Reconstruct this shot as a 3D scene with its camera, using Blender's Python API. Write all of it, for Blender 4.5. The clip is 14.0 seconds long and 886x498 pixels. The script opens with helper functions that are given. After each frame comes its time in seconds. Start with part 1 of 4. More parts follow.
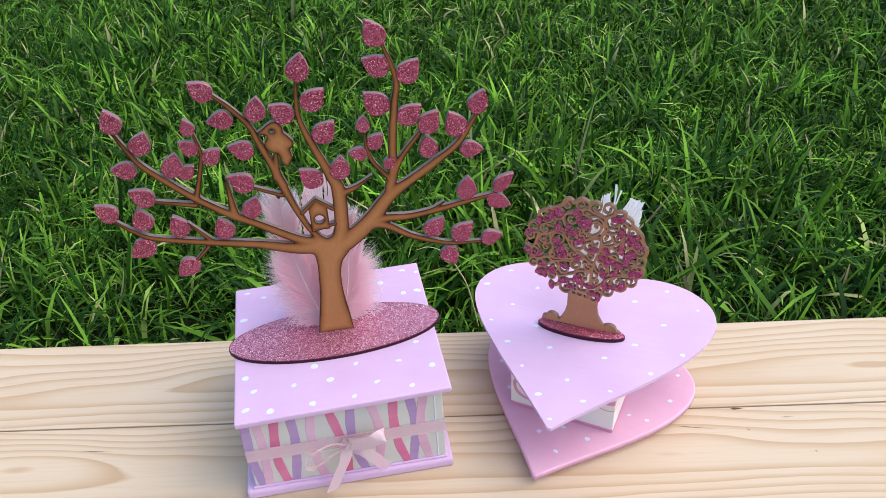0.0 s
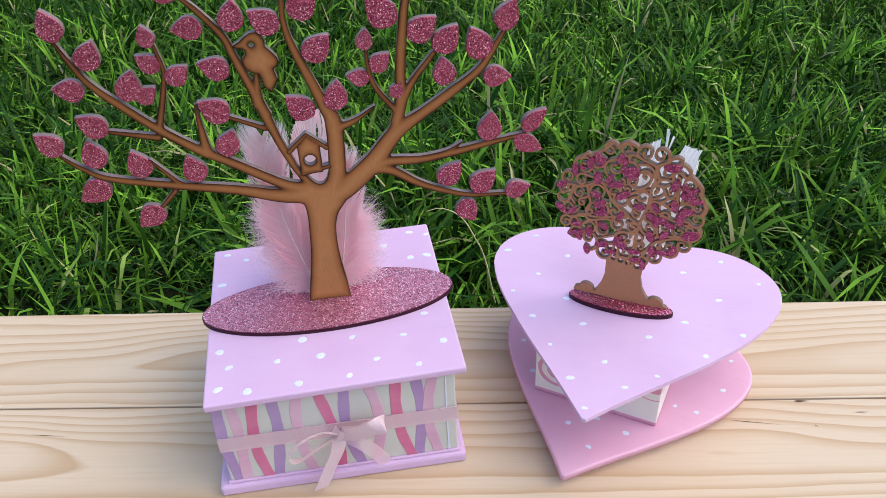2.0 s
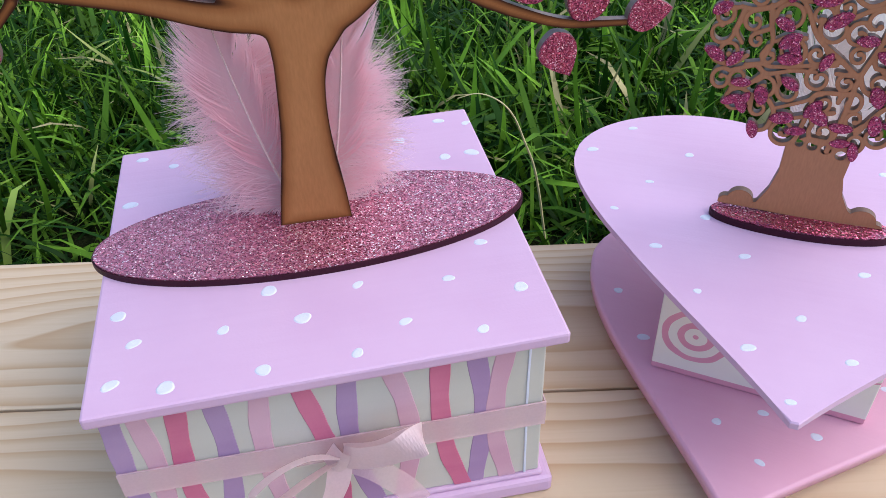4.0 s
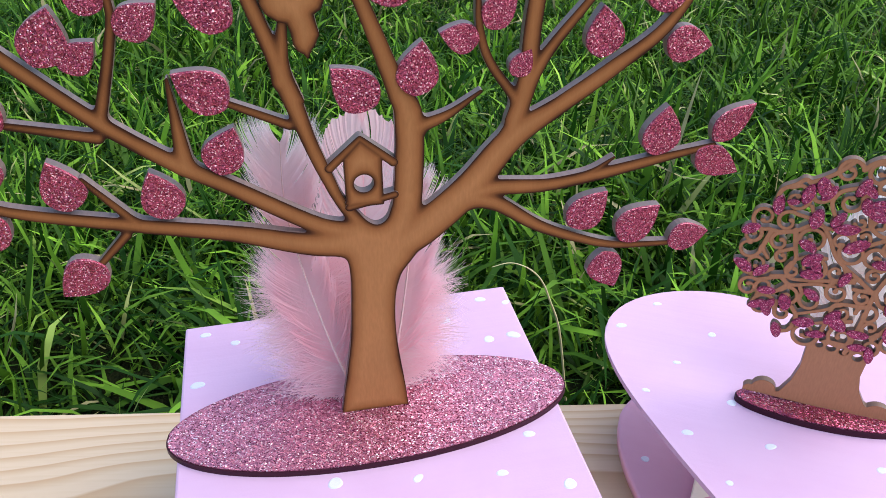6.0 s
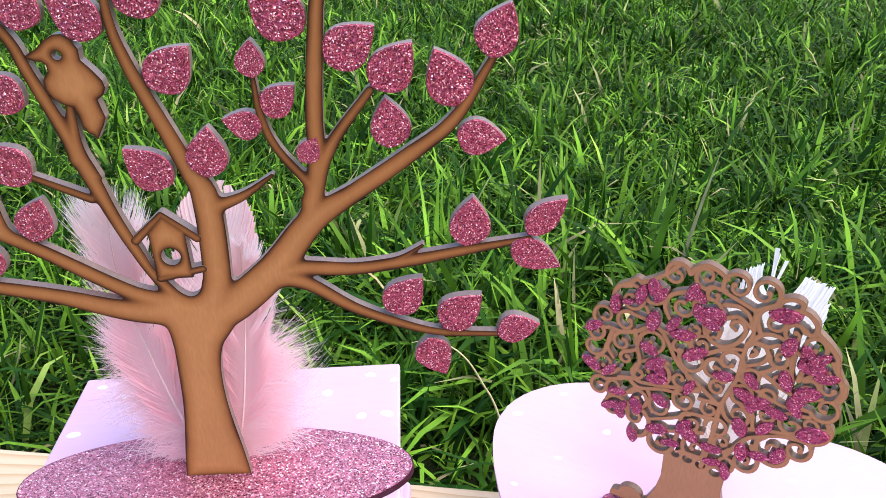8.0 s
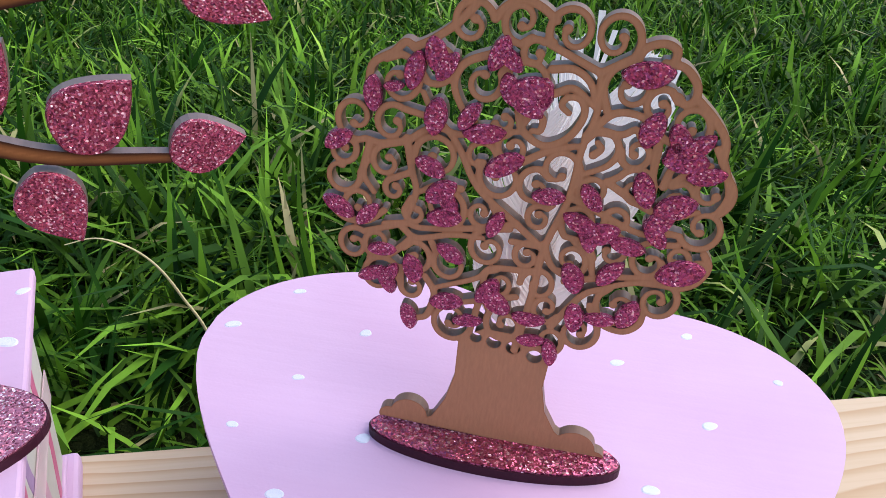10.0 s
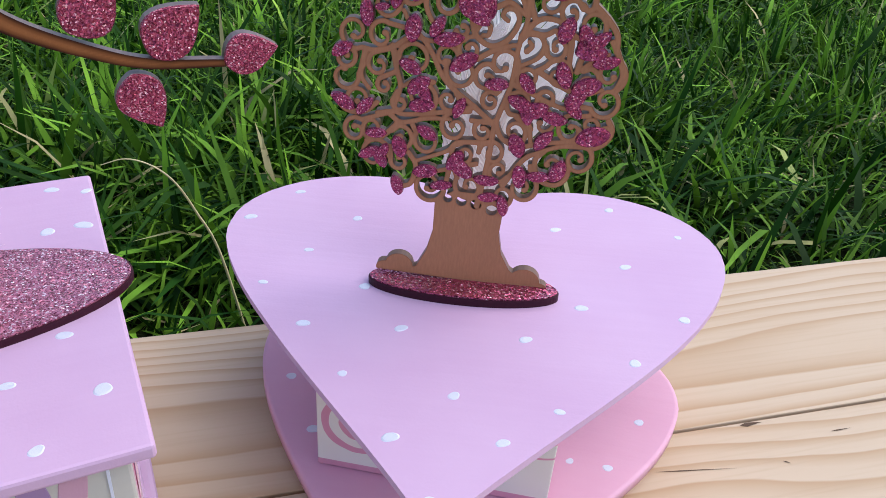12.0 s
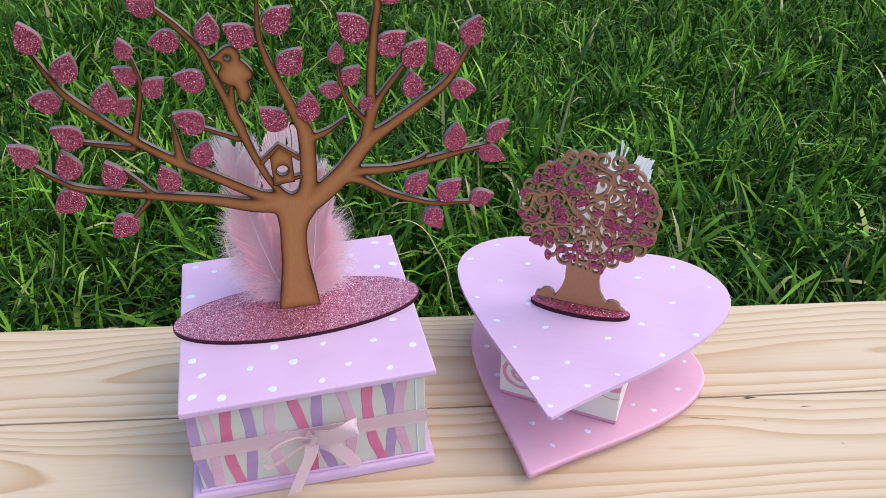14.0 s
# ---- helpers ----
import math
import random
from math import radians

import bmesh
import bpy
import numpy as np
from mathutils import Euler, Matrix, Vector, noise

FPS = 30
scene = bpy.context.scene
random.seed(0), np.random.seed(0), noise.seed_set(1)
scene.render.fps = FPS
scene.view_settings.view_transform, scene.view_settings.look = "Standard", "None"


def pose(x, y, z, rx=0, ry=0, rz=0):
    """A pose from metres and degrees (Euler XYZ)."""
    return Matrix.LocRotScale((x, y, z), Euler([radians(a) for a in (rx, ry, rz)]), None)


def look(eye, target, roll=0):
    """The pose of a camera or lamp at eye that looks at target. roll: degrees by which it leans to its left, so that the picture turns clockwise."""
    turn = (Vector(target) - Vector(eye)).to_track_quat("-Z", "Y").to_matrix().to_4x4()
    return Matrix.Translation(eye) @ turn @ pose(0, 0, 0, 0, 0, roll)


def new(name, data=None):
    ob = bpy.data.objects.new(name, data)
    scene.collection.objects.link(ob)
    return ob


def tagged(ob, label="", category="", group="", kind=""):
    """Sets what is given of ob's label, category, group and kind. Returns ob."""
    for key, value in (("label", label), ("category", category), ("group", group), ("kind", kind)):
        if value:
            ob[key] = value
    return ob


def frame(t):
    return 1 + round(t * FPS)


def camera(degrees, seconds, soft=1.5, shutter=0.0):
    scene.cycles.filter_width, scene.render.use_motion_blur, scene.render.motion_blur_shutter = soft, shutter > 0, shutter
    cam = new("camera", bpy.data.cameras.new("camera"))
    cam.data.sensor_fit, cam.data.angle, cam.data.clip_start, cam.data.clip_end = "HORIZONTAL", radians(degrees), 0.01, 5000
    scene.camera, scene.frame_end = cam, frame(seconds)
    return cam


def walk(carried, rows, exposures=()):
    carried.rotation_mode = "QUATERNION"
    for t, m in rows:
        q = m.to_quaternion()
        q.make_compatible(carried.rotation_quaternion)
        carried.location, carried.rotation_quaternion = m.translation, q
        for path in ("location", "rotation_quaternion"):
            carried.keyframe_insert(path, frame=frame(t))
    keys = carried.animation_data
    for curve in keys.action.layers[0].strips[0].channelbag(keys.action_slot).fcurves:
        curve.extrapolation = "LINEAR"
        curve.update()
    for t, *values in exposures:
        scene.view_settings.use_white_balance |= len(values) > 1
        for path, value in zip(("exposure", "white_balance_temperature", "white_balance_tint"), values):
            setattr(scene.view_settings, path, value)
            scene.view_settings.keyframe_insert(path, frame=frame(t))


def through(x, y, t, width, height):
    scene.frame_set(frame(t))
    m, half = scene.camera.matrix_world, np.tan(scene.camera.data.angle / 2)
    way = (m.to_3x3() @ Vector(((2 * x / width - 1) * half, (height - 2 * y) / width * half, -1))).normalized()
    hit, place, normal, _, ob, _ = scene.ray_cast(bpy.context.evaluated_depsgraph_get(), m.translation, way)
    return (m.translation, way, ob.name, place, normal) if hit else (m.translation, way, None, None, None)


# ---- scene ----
cam = camera(56.9, 14.0, soft=0.8)
EXPOSURE = [(0.0, 0.95, 6300, 7), (1.5, 0.95, 6300, 7), (2.5, 0.73, 6250, 8), (5.0, 0.73, 6250, 8), (5.5, 0.83, 6250, 8), (6.0, 1.05, 6400, 8), (6.5, 1.32, 6500, 8), (7.0, 1.58, 6600, 8), (7.5, 1.60, 6650, 9), (8.0, 1.48, 6600, 9), (8.5, 1.28, 6550, 9), (9.0, 1.08, 6500, 9), (11.3, 0.74, 6400, 11), (12.0, 0.66, 6250, 10), (12.5, 0.65, 6250, 9), (13.0, 0.72, 6250, 9), (14.0, 0.83, 6250, 8)]
PATH = [
    (0, (0.11, -0.446, 0.569), (0.329, 1.143, -0.626), -3.3),
    (0.5, (0.108, -0.45, 0.57), (0.319, 1.135, -0.631), -3.1),
    (1, (0.108, -0.45, 0.569), (0.312, 1.133, -0.635), -2.7),
    (1.5, (0.111, -0.439, 0.56), (0.306, 1.147, -0.643), -2.8),
    (2, (0.114, -0.373, 0.481), (0.31, 1.209, -0.727), -2.7),
    (2.5, (0.105, -0.305, 0.39), (0.297, 1.256, -0.846), -2.8),
    (2.7, (0.103, -0.277, 0.355), (0.299, 1.272, -0.895), -2.8),
    (4.8, (0.082, -0.188, 0.303), (0.367, 1.333, -0.965), -1.5),
    (5, (0.077, -0.187, 0.311), (0.368, 1.346, -0.941), -1.3),
    (5.5, (0.066, -0.183, 0.342), (0.372, 1.402, -0.838), -1.1),
    (6, (0.067, -0.182, 0.364), (0.382, 1.449, -0.75), -0.2),
    (6.5, (0.083, -0.181, 0.383), (0.372, 1.496, -0.668), -0.4),
    (7, (0.11, -0.191, 0.401), (0.323, 1.527, -0.599), -0.9),
    (7.5, (0.15, -0.2, 0.4), (0.231, 1.535, -0.592), -1.9),
    (8, (0.191, -0.194, 0.371), (0.208, 1.548, -0.611), -1.9),
    (8.5, (0.221, -0.157, 0.316), (0.193, 1.583, -0.669), -2.3),
    (9, (0.228, -0.114, 0.274), (0.338, 1.614, -0.727), -2.1),
    (9.2, (0.224, -0.097, 0.27), (0.493, 1.596, -0.76), 0.5),
    (11.3, (0.193, -0.113, 0.25), (0.992, 1.387, -0.804), 4.9),
    (11.5, (0.187, -0.129, 0.253), (0.981, 1.37, -0.807), 4.8),
    (12, (0.17, -0.173, 0.274), (0.916, 1.315, -0.835), 4.4),
    (12.5, (0.147, -0.234, 0.319), (0.809, 1.267, -0.826), 3.1),
    (13, (0.116, -0.306, 0.398), (0.587, 1.25, -0.767), 0.2),
    (13.5, (0.099, -0.356, 0.461), (0.437, 1.229, -0.71), -1.3),
    (14, (0.095, -0.392, 0.485), (0.429, 1.197, -0.683), -0.6),
]
walk(cam, [(t, look(eye, target, roll)) for t, eye, target, roll in PATH], EXPOSURE)

# ---- light ----
SUN_ELEVATION, SUN_ROTATION = radians(55), radians(103)
world = bpy.data.worlds.new("sky")
scene.world = world
world.use_nodes = True
wn = world.node_tree.nodes
sky = wn.new("ShaderNodeTexSky")
sky.sky_type, sky.sun_disc = "NISHITA", False
sky.sun_elevation, sky.sun_rotation = SUN_ELEVATION, SUN_ROTATION
sky.air_density, sky.dust_density, sky.ozone_density = 1.0, 2.5, 1.2
wn["Background"].inputs["Strength"].default_value = 0.15
world.node_tree.links.new(sky.outputs[0], wn["Background"].inputs["Color"])
sun = new("sun", bpy.data.lights.new("sun", "SUN"))
sun.data.energy, sun.data.angle, sun.data.color = 0.92, radians(80), (1.0, 0.94, 0.86)
sun.matrix_world = look((0.2 + 3 * math.sin(SUN_ROTATION), 0.1 + 3 * math.cos(SUN_ROTATION), 3 * math.tan(SUN_ELEVATION)), (0.2, 0.1, 0.0))

# ---- helpers for building ----
rng = random.Random(7)
nrng = np.random.default_rng(11)


def part(name, bm, material, parent=None, label="", smooth=False):
    """Links a bmesh as one mesh object under a thing or a part."""
    me = bpy.data.meshes.new(name)
    bm.to_mesh(me)
    bm.free()
    return part_mesh(name, me, material, parent, label, smooth)


def part_mesh(name, me, material, parent=None, label="", smooth=False):
    ob = new(name, me)
    for m in material if isinstance(material, (list, tuple)) else [material]:
        me.materials.append(m)
    if parent is not None:
        ob.parent = parent
    if label:
        ob["label"] = label
    if smooth:
        me.polygons.foreach_set("use_smooth", np.ones(len(me.polygons), bool))
    return ob


def thing(name, m, label, category, group="", kind=""):
    ob = new(name)
    ob.empty_display_size = 0.02
    ob.matrix_world = m
    return tagged(ob, label, category, group, kind)


def box_bm(x0, x1, y0, y1, z0, z1, bevel=0.001, segments=2):
    bm = bmesh.new()
    bmesh.ops.create_cube(bm, size=1)
    for v in bm.verts:
        v.co = Vector((x0 + (v.co.x + 0.5) * (x1 - x0), y0 + (v.co.y + 0.5) * (y1 - y0), z0 + (v.co.z + 0.5) * (z1 - z0)))
    if bevel:
        bmesh.ops.bevel(bm, geom=bm.edges[:], offset=bevel, segments=segments, affect="EDGES", profile=0.5)
    return bm


def outline_bm(pts, z0, z1, bevel=0.0, segments=2):
    """A flat slab with the outline pts (x, y), from z0 to z1, its upper edge rounded by bevel."""
    bm = bmesh.new()
    low = [bm.verts.new((x, y, z0)) for x, y in pts]
    high = [bm.verts.new((x, y, z1)) for x, y in pts]
    bm.faces.new(low[::-1])
    top = bm.faces.new(high)
    n = len(pts)
    for i in range(n):
        bm.faces.new((low[i], low[(i + 1) % n], high[(i + 1) % n], high[i]))
    if bevel:
        bmesh.ops.bevel(bm, geom=top.edges[:], offset=bevel, segments=segments, affect="EDGES", profile=0.5)
    bmesh.ops.recalc_face_normals(bm, faces=bm.faces[:])
    return bm


# ---- flat shapes cut from sheet wood ----
class Sheet:
    """A cut-out drawn in the plane (s, h), in millimetres: rounded limbs that melt into one another, and holes."""

    def __init__(self, s0, s1, h0, h1, step):
        self.s, self.h = np.arange(s0, s1 + step, step), np.arange(h0, h1 + step, step)
        self.S, self.H = np.meshgrid(self.s, self.h, indexing="ij")
        self.d = np.full(self.S.shape, 50.0)

    def limb_field(self, pts, radii):
        d = np.full(self.S.shape, 50.0)
        for (ax, ay), (bx, by), ra, rb in zip(pts, pts[1:], radii, radii[1:]):
            pad = max(ra, rb) + 12
            i0, i1 = np.searchsorted(self.s, (min(ax, bx) - pad, max(ax, bx) + pad))
            j0, j1 = np.searchsorted(self.h, (min(ay, by) - pad, max(ay, by) + pad))
            S, H = self.S[i0:i1, j0:j1], self.H[i0:i1, j0:j1]
            ux, uy = bx - ax, by - ay
            k = np.clip(((S - ax) * ux + (H - ay) * uy) / max(ux * ux + uy * uy, 1e-9), 0, 1)
            e = np.hypot(S - ax - k * ux, H - ay - k * uy) - (ra + k * (rb - ra))
            d[i0:i1, j0:j1] = np.minimum(d[i0:i1, j0:j1], e)
        return d

    def melt(self, d, k):
        if k <= 0:
            self.d = np.minimum(self.d, d)
            return
        w = np.clip(0.5 + 0.5 * (d - self.d) / k, 0, 1)
        self.d = d + (self.d - d) * w - k * w * (1 - w)
        self.d = np.where(np.abs(d - self.d) > 40, np.minimum(self.d, d), self.d)

    def limb(self, pts, radii, k=3.0, curve=True):
        if curve and len(pts) > 2:
            pts, radii = smooth_line(pts, radii)
        self.melt(self.limb_field(pts, radii), k)

    def poly(self, pts, k=0.0, cut=False):
        """A polygon with straight sides, added or cut away."""
        inside = np.zeros(self.S.shape, bool)
        d = np.full(self.S.shape, 1e9)
        n = len(pts)
        for i in range(n):
            (ax, ay), (bx, by) = pts[i], pts[(i + 1) % n]
            ux, uy = bx - ax, by - ay
            t = np.clip(((self.S - ax) * ux + (self.H - ay) * uy) / (ux * ux + uy * uy), 0, 1)
            d = np.minimum(d, np.hypot(self.S - ax - t * ux, self.H - ay - t * uy))
            if ay != by:
                inside ^= ((ay > self.H) != (by > self.H)) & (self.S < ux * (self.H - ay) / uy + ax)
        d = np.where(inside, -d, d)
        if cut:
            self.d = np.maximum(self.d, -d)
        else:
            self.melt(d, k)

    def hole(self, x, y, rx, ry=None):
        ry = ry or rx
        e = (np.hypot((self.S - x) / rx, (self.H - y) / ry) - 1) * min(rx, ry)
        self.d = np.maximum(self.d, -e)

    def disc(self, x, y, rx, ry=None, turn=0.0, k=2.0):
        ry = ry or rx
        c, s = math.cos(radians(turn)), math.sin(radians(turn))
        a, b = (self.S - x) * c + (self.H - y) * s, -(self.S - x) * s + (self.H - y) * c
        self.melt((np.hypot(a / rx, b / ry) - 1) * min(rx, ry), k)

    def mesh(self, name, thick, floor=None):
        """The mesh: face plane at y = -thick / 2, in metres. Its point attribute 'char' is the depth from the cut edge in millimetres."""
        d = self.d if floor is None else np.maximum(self.d, floor - self.H)
        ns, nh = d.shape
        inside = d < 0
        index, verts, depth = {}, [], []

        def corner(i, j):
            key = (0, i, j)
            if key not in index:
                index[key] = len(verts)
                verts.append((self.s[i], self.h[j]))
                depth.append(-d[i, j])
            return index[key]

        def cross(i, j, k, l):
            if (k, l) < (i, j):
                i, j, k, l = k, l, i, j
            key = (1, i, j, k, l)
            if key not in index:
                t = float(np.clip(d[i, j] / (d[i, j] - d[k, l]), 0.03, 0.97))
                index[key] = len(verts)
                verts.append((self.s[i] + t * (self.s[k] - self.s[i]), self.h[j] + t * (self.h[l] - self.h[j])))
                depth.append(0.0)
            return index[key]

        faces, rim = [], []
        count = inside[:-1, :-1].astype(int) + inside[1:, :-1] + inside[1:, 1:] + inside[:-1, 1:]
        for i, j in np.argwhere(count > 0):
            ring = ((i, j), (i + 1, j), (i + 1, j + 1), (i, j + 1))
            if count[i, j] == 4:
                faces.append([corner(*p) for p in ring])
                continue
            face, cuts = [], []
            for p, q in zip(ring, ring[1:] + ring[:1]):
                if inside[p]:
                    face.append(corner(*p))
                if inside[p] != inside[q]:
                    c = cross(*p, *q)
                    face.append(c)
                    cuts.append((inside[p], c))
            if len(face) > 2:
                faces.append(face)
                for a, b in zip(cuts, cuts[1:] + cuts[:1]):
                    if a[0] and not b[0]:
                        rim.append((a[1], b[1]))
        n = len(verts)
        v = np.array(verts) / 1000
        h = thick / 2000
        co = np.concatenate((np.column_stack((v[:, 0], np.full(n, -h), v[:, 1])), np.column_stack((v[:, 0], np.full(n, h), v[:, 1]))))
        # the cut faces have points of their own, so that the face keeps its colour up to the edge
        ids = sorted({a for pair in rim for a in pair})
        side = {a: 2 * n + q for q, a in enumerate(ids)}
        m = len(ids)
        co = np.concatenate((co, co[ids], co[np.array(ids) + n]))
        every = [f for f in faces] + [[a + n for a in f[::-1]] for f in faces]
        slot = [0] * len(every)
        for a, b in rim:
            every.append([side[b], side[a], side[a] + m, side[b] + m])
            slot.append(1)
        me = bpy.data.meshes.new(name)
        me.from_pydata(co.tolist(), [], every)
        me.polygons.foreach_set("material_index", np.array(slot, np.int32))
        char = me.attributes.new("char", "FLOAT", "POINT")
        char.data.foreach_set("value", np.concatenate((depth, depth, np.zeros(2 * m))).astype(np.float32))
        me.validate()
        return me


def smooth_line(pts, radii=None, n=6):
    """A Catmull-Rom curve through pts, with the radii carried along."""
    p = [np.array(q, float) for q in pts]
    p = [2 * p[0] - p[1]] + p + [2 * p[-1] - p[-2]]
    out, rad = [], []
    for i in range(1, len(p) - 2):
        for q in range(n):
            t = q / n
            out.append(tuple(0.5 * (2 * p[i] + (p[i + 1] - p[i - 1]) * t + (2 * p[i - 1] - 5 * p[i] + 4 * p[i + 1] - p[i + 2]) * t * t
                                    + (3 * p[i] - p[i - 1] - 3 * p[i + 1] + p[i + 2]) * t ** 3)))
            if radii is not None:
                rad.append(radii[i - 1] + (radii[i] - radii[i - 1]) * t)
    out.append(tuple(p[-2]))
    if radii is None:
        return out
    rad.append(radii[-1])
    return out, rad


# ---- materials ----
class Nodes:
    """A short way to write node materials."""

    def __init__(self, name):
        self.mat = bpy.data.materials.new(name)
        self.mat.use_nodes = True
        self.tree = self.mat.node_tree
        self.bsdf = self.tree.nodes["Principled BSDF"]
        self.out = self.tree.nodes["Material Output"]

    def link(self, a, b):
        self.tree.links.new(a, b)

    def put(self, socket, value):
        if isinstance(value, bpy.types.NodeSocket):
            self.link(value, socket)
        else:
            socket.default_value = (*value, 1.0) if isinstance(value, tuple) and len(value) == 3 and socket.type == "RGBA" else value

    def node(self, kind, **values):
        n = self.tree.nodes.new(kind)
        for key, value in values.items():
            self.put(n.inputs[key], value)
        return n

    def coords(self, scale=(1, 1, 1), generated=False):
        c = self.tree.nodes.new("ShaderNodeTexCoord")
        m = self.tree.nodes.new("ShaderNodeMapping")
        m.inputs["Scale"].default_value = scale
        self.link(c.outputs["Object"], m.inputs["Vector"])
        return m.outputs[0]

    def noise(self, vector, scale, detail=3.0, rough=0.5):
        return self.node("ShaderNodeTexNoise", Vector=vector, Scale=scale, Detail=detail, Roughness=rough).outputs["Fac"]

    def math(self, op, a, b=0.0, c=0.0):
        n = self.tree.nodes.new("ShaderNodeMath")
        n.operation = op
        for socket, value in zip(n.inputs, (a, b, c)):
            self.put(socket, value)
        return n.outputs[0]

    def ramp(self, fac, stops):
        n = self.tree.nodes.new("ShaderNodeValToRGB")
        self.link(fac, n.inputs[0])
        e = n.color_ramp.elements
        while len(e) < len(stops):
            e.new(0.5)
        for el, (at, colour) in zip(e, stops):
            el.position, el.color = at, (*colour, 1) if isinstance(colour, tuple) else (colour, colour, colour, 1)
        return n.outputs[0]

    def mix(self, fac, a, b, blend="MIX"):
        n = self.tree.nodes.new("ShaderNodeMix")
        n.data_type, n.blend_type = "RGBA", blend
        self.put(n.inputs[0], fac)
        self.put(n.inputs[6], a)
        self.put(n.inputs[7], b)
        return n.outputs[2]

    def bump(self, height, strength, distance):
        return self.node("ShaderNodeBump", Height=height, Strength=strength, Distance=distance).outputs[0]

    def random(self):
        return self.tree.nodes.new("ShaderNodeObjectInfo").outputs["Random"]

    def set(self, **values):
        for key, value in values.items():
            self.put(self.bsdf.inputs[key.replace("_", " ")], value)
        return self.mat


def painted(name, colour, deep, rough=0.55, brush=0.25):
    """Hand-brushed craft paint on sheet wood."""
    n = Nodes(name)
    at = n.coords()
    streak = n.noise(n.coords((18, 260, 260)), 1.0, 4)
    cloud = n.noise(at, 22.0, 3)
    c = n.mix(n.ramp(cloud, ((0.35, 0.0), (0.7, 1.0))), colour, deep)
    c = n.mix(n.math("MULTIPLY", n.ramp(streak, ((0.45, 0.0), (0.75, 1.0))), 0.25), c, deep)
    h = n.math("ADD", streak, n.math("MULTIPLY", n.noise(at, 900.0, 2), 0.35))
    return n.set(Base_Color=c, Roughness=n.ramp(streak, ((0.2, rough - 0.07), (0.8, rough + 0.1))), Normal=n.bump(h, brush, 0.0005))


def glitter(name, dark, mid, light, scale=820.0, tilt=0.85, metal=0.75):
    """Flakes of metallic glitter, each with its own tilt and shade, in a little clear glue."""
    n = Nodes(name)
    move = n.tree.nodes.new("ShaderNodeVectorMath")
    move.operation = "ADD"
    n.link(n.coords(), move.inputs[0])
    n.link(n.node("ShaderNodeCombineXYZ", X=n.math("MULTIPLY", n.random(), 40.0), Y=0.0, Z=n.math("MULTIPLY", n.random(), 17.0)).outputs[0], move.inputs[1])
    at = move.outputs[0]
    flake = n.node("ShaderNodeTexVoronoi", Vector=at, Scale=scale)
    fine = n.node("ShaderNodeTexVoronoi", Vector=at, Scale=scale * 1.9)
    sep = n.node("ShaderNodeSeparateColor", Color=flake.outputs["Color"])
    c = n.ramp(sep.outputs[0], ((0.0, dark), (0.45, mid), (0.86, mid), (1.0, light)))
    clump = n.noise(at, scale * 0.16, 2)
    c = n.mix(n.math("MULTIPLY", n.ramp(clump, ((0.4, 0.0), (0.7, 1.0))), 0.35), c, dark)

    def lean(colour, amount):
        v = n.node("ShaderNodeVectorMath", **{"Vector": colour})
        v.operation = "SUBTRACT"
        v.inputs[1].default_value = (0.5, 0.5, 0.5)
        s = n.tree.nodes.new("ShaderNodeVectorMath")
        s.operation = "SCALE"
        n.link(v.outputs[0], s.inputs[0])
        s.inputs["Scale"].default_value = amount
        return s.outputs[0]

    geo = n.tree.nodes.new("ShaderNodeNewGeometry")
    total = n.tree.nodes.new("ShaderNodeVectorMath")
    total.operation = "ADD"
    n.link(geo.outputs["Normal"], total.inputs[0])
    n.link(lean(flake.outputs["Color"], tilt), total.inputs[1])
    more = n.tree.nodes.new("ShaderNodeVectorMath")
    more.operation = "ADD"
    n.link(total.outputs[0], more.inputs[0])
    n.link(lean(fine.outputs["Color"], tilt * 0.6), more.inputs[1])
    unit = n.tree.nodes.new("ShaderNodeVectorMath")
    unit.operation = "NORMALIZE"
    n.link(more.outputs[0], unit.inputs[0])
    return n.set(Base_Color=c, Metallic=metal, Roughness=0.22, Normal=unit.outputs[0])


def burnt_wood(name, colour, edge, reach, smoke=None):
    """Sheet wood cut by a hot beam: a smoky band along the cut."""
    n = Nodes(name)
    at = n.coords()
    a = n.tree.nodes.new("ShaderNodeAttribute")
    a.attribute_name = "char"
    ragged = n.math("MULTIPLY_ADD", n.noise(at, 55.0, 2), reach * 0.8, n.math("SUBTRACT", a.outputs["Fac"], reach * 0.40))
    band = n.ramp(n.math("DIVIDE", ragged, reach), ((0.0, 1.0), (0.2, 0.86), (0.5, 0.40), (1.0, 0.0)))
    fibre = n.noise(n.coords((300, 300, 60)), 4.0, 4)
    c = n.mix(n.ramp(fibre, ((0.3, 0.0), (0.75, 1.0))), colour, tuple(0.84 * v for v in colour))
    c = n.mix(n.math("MULTIPLY", n.ramp(n.noise(at, 45.0, 2), ((0.4, 0.0), (0.7, 1.0))), 0.35), c, tuple(0.72 * v for v in colour))
    if smoke:
        c = n.mix(n.ramp(n.math("DIVIDE", ragged, 6.0), ((0.0, 0.9), (0.25, 0.75), (0.6, 0.3), (1.0, 0.0))), c, smoke)
    c = n.mix(band, c, edge)
    return n.set(Base_Color=c, Roughness=0.7, Specular_IOR_Level=0.2, Normal=n.bump(n.noise(at, 1500.0, 2), 0.15, 0.0003))


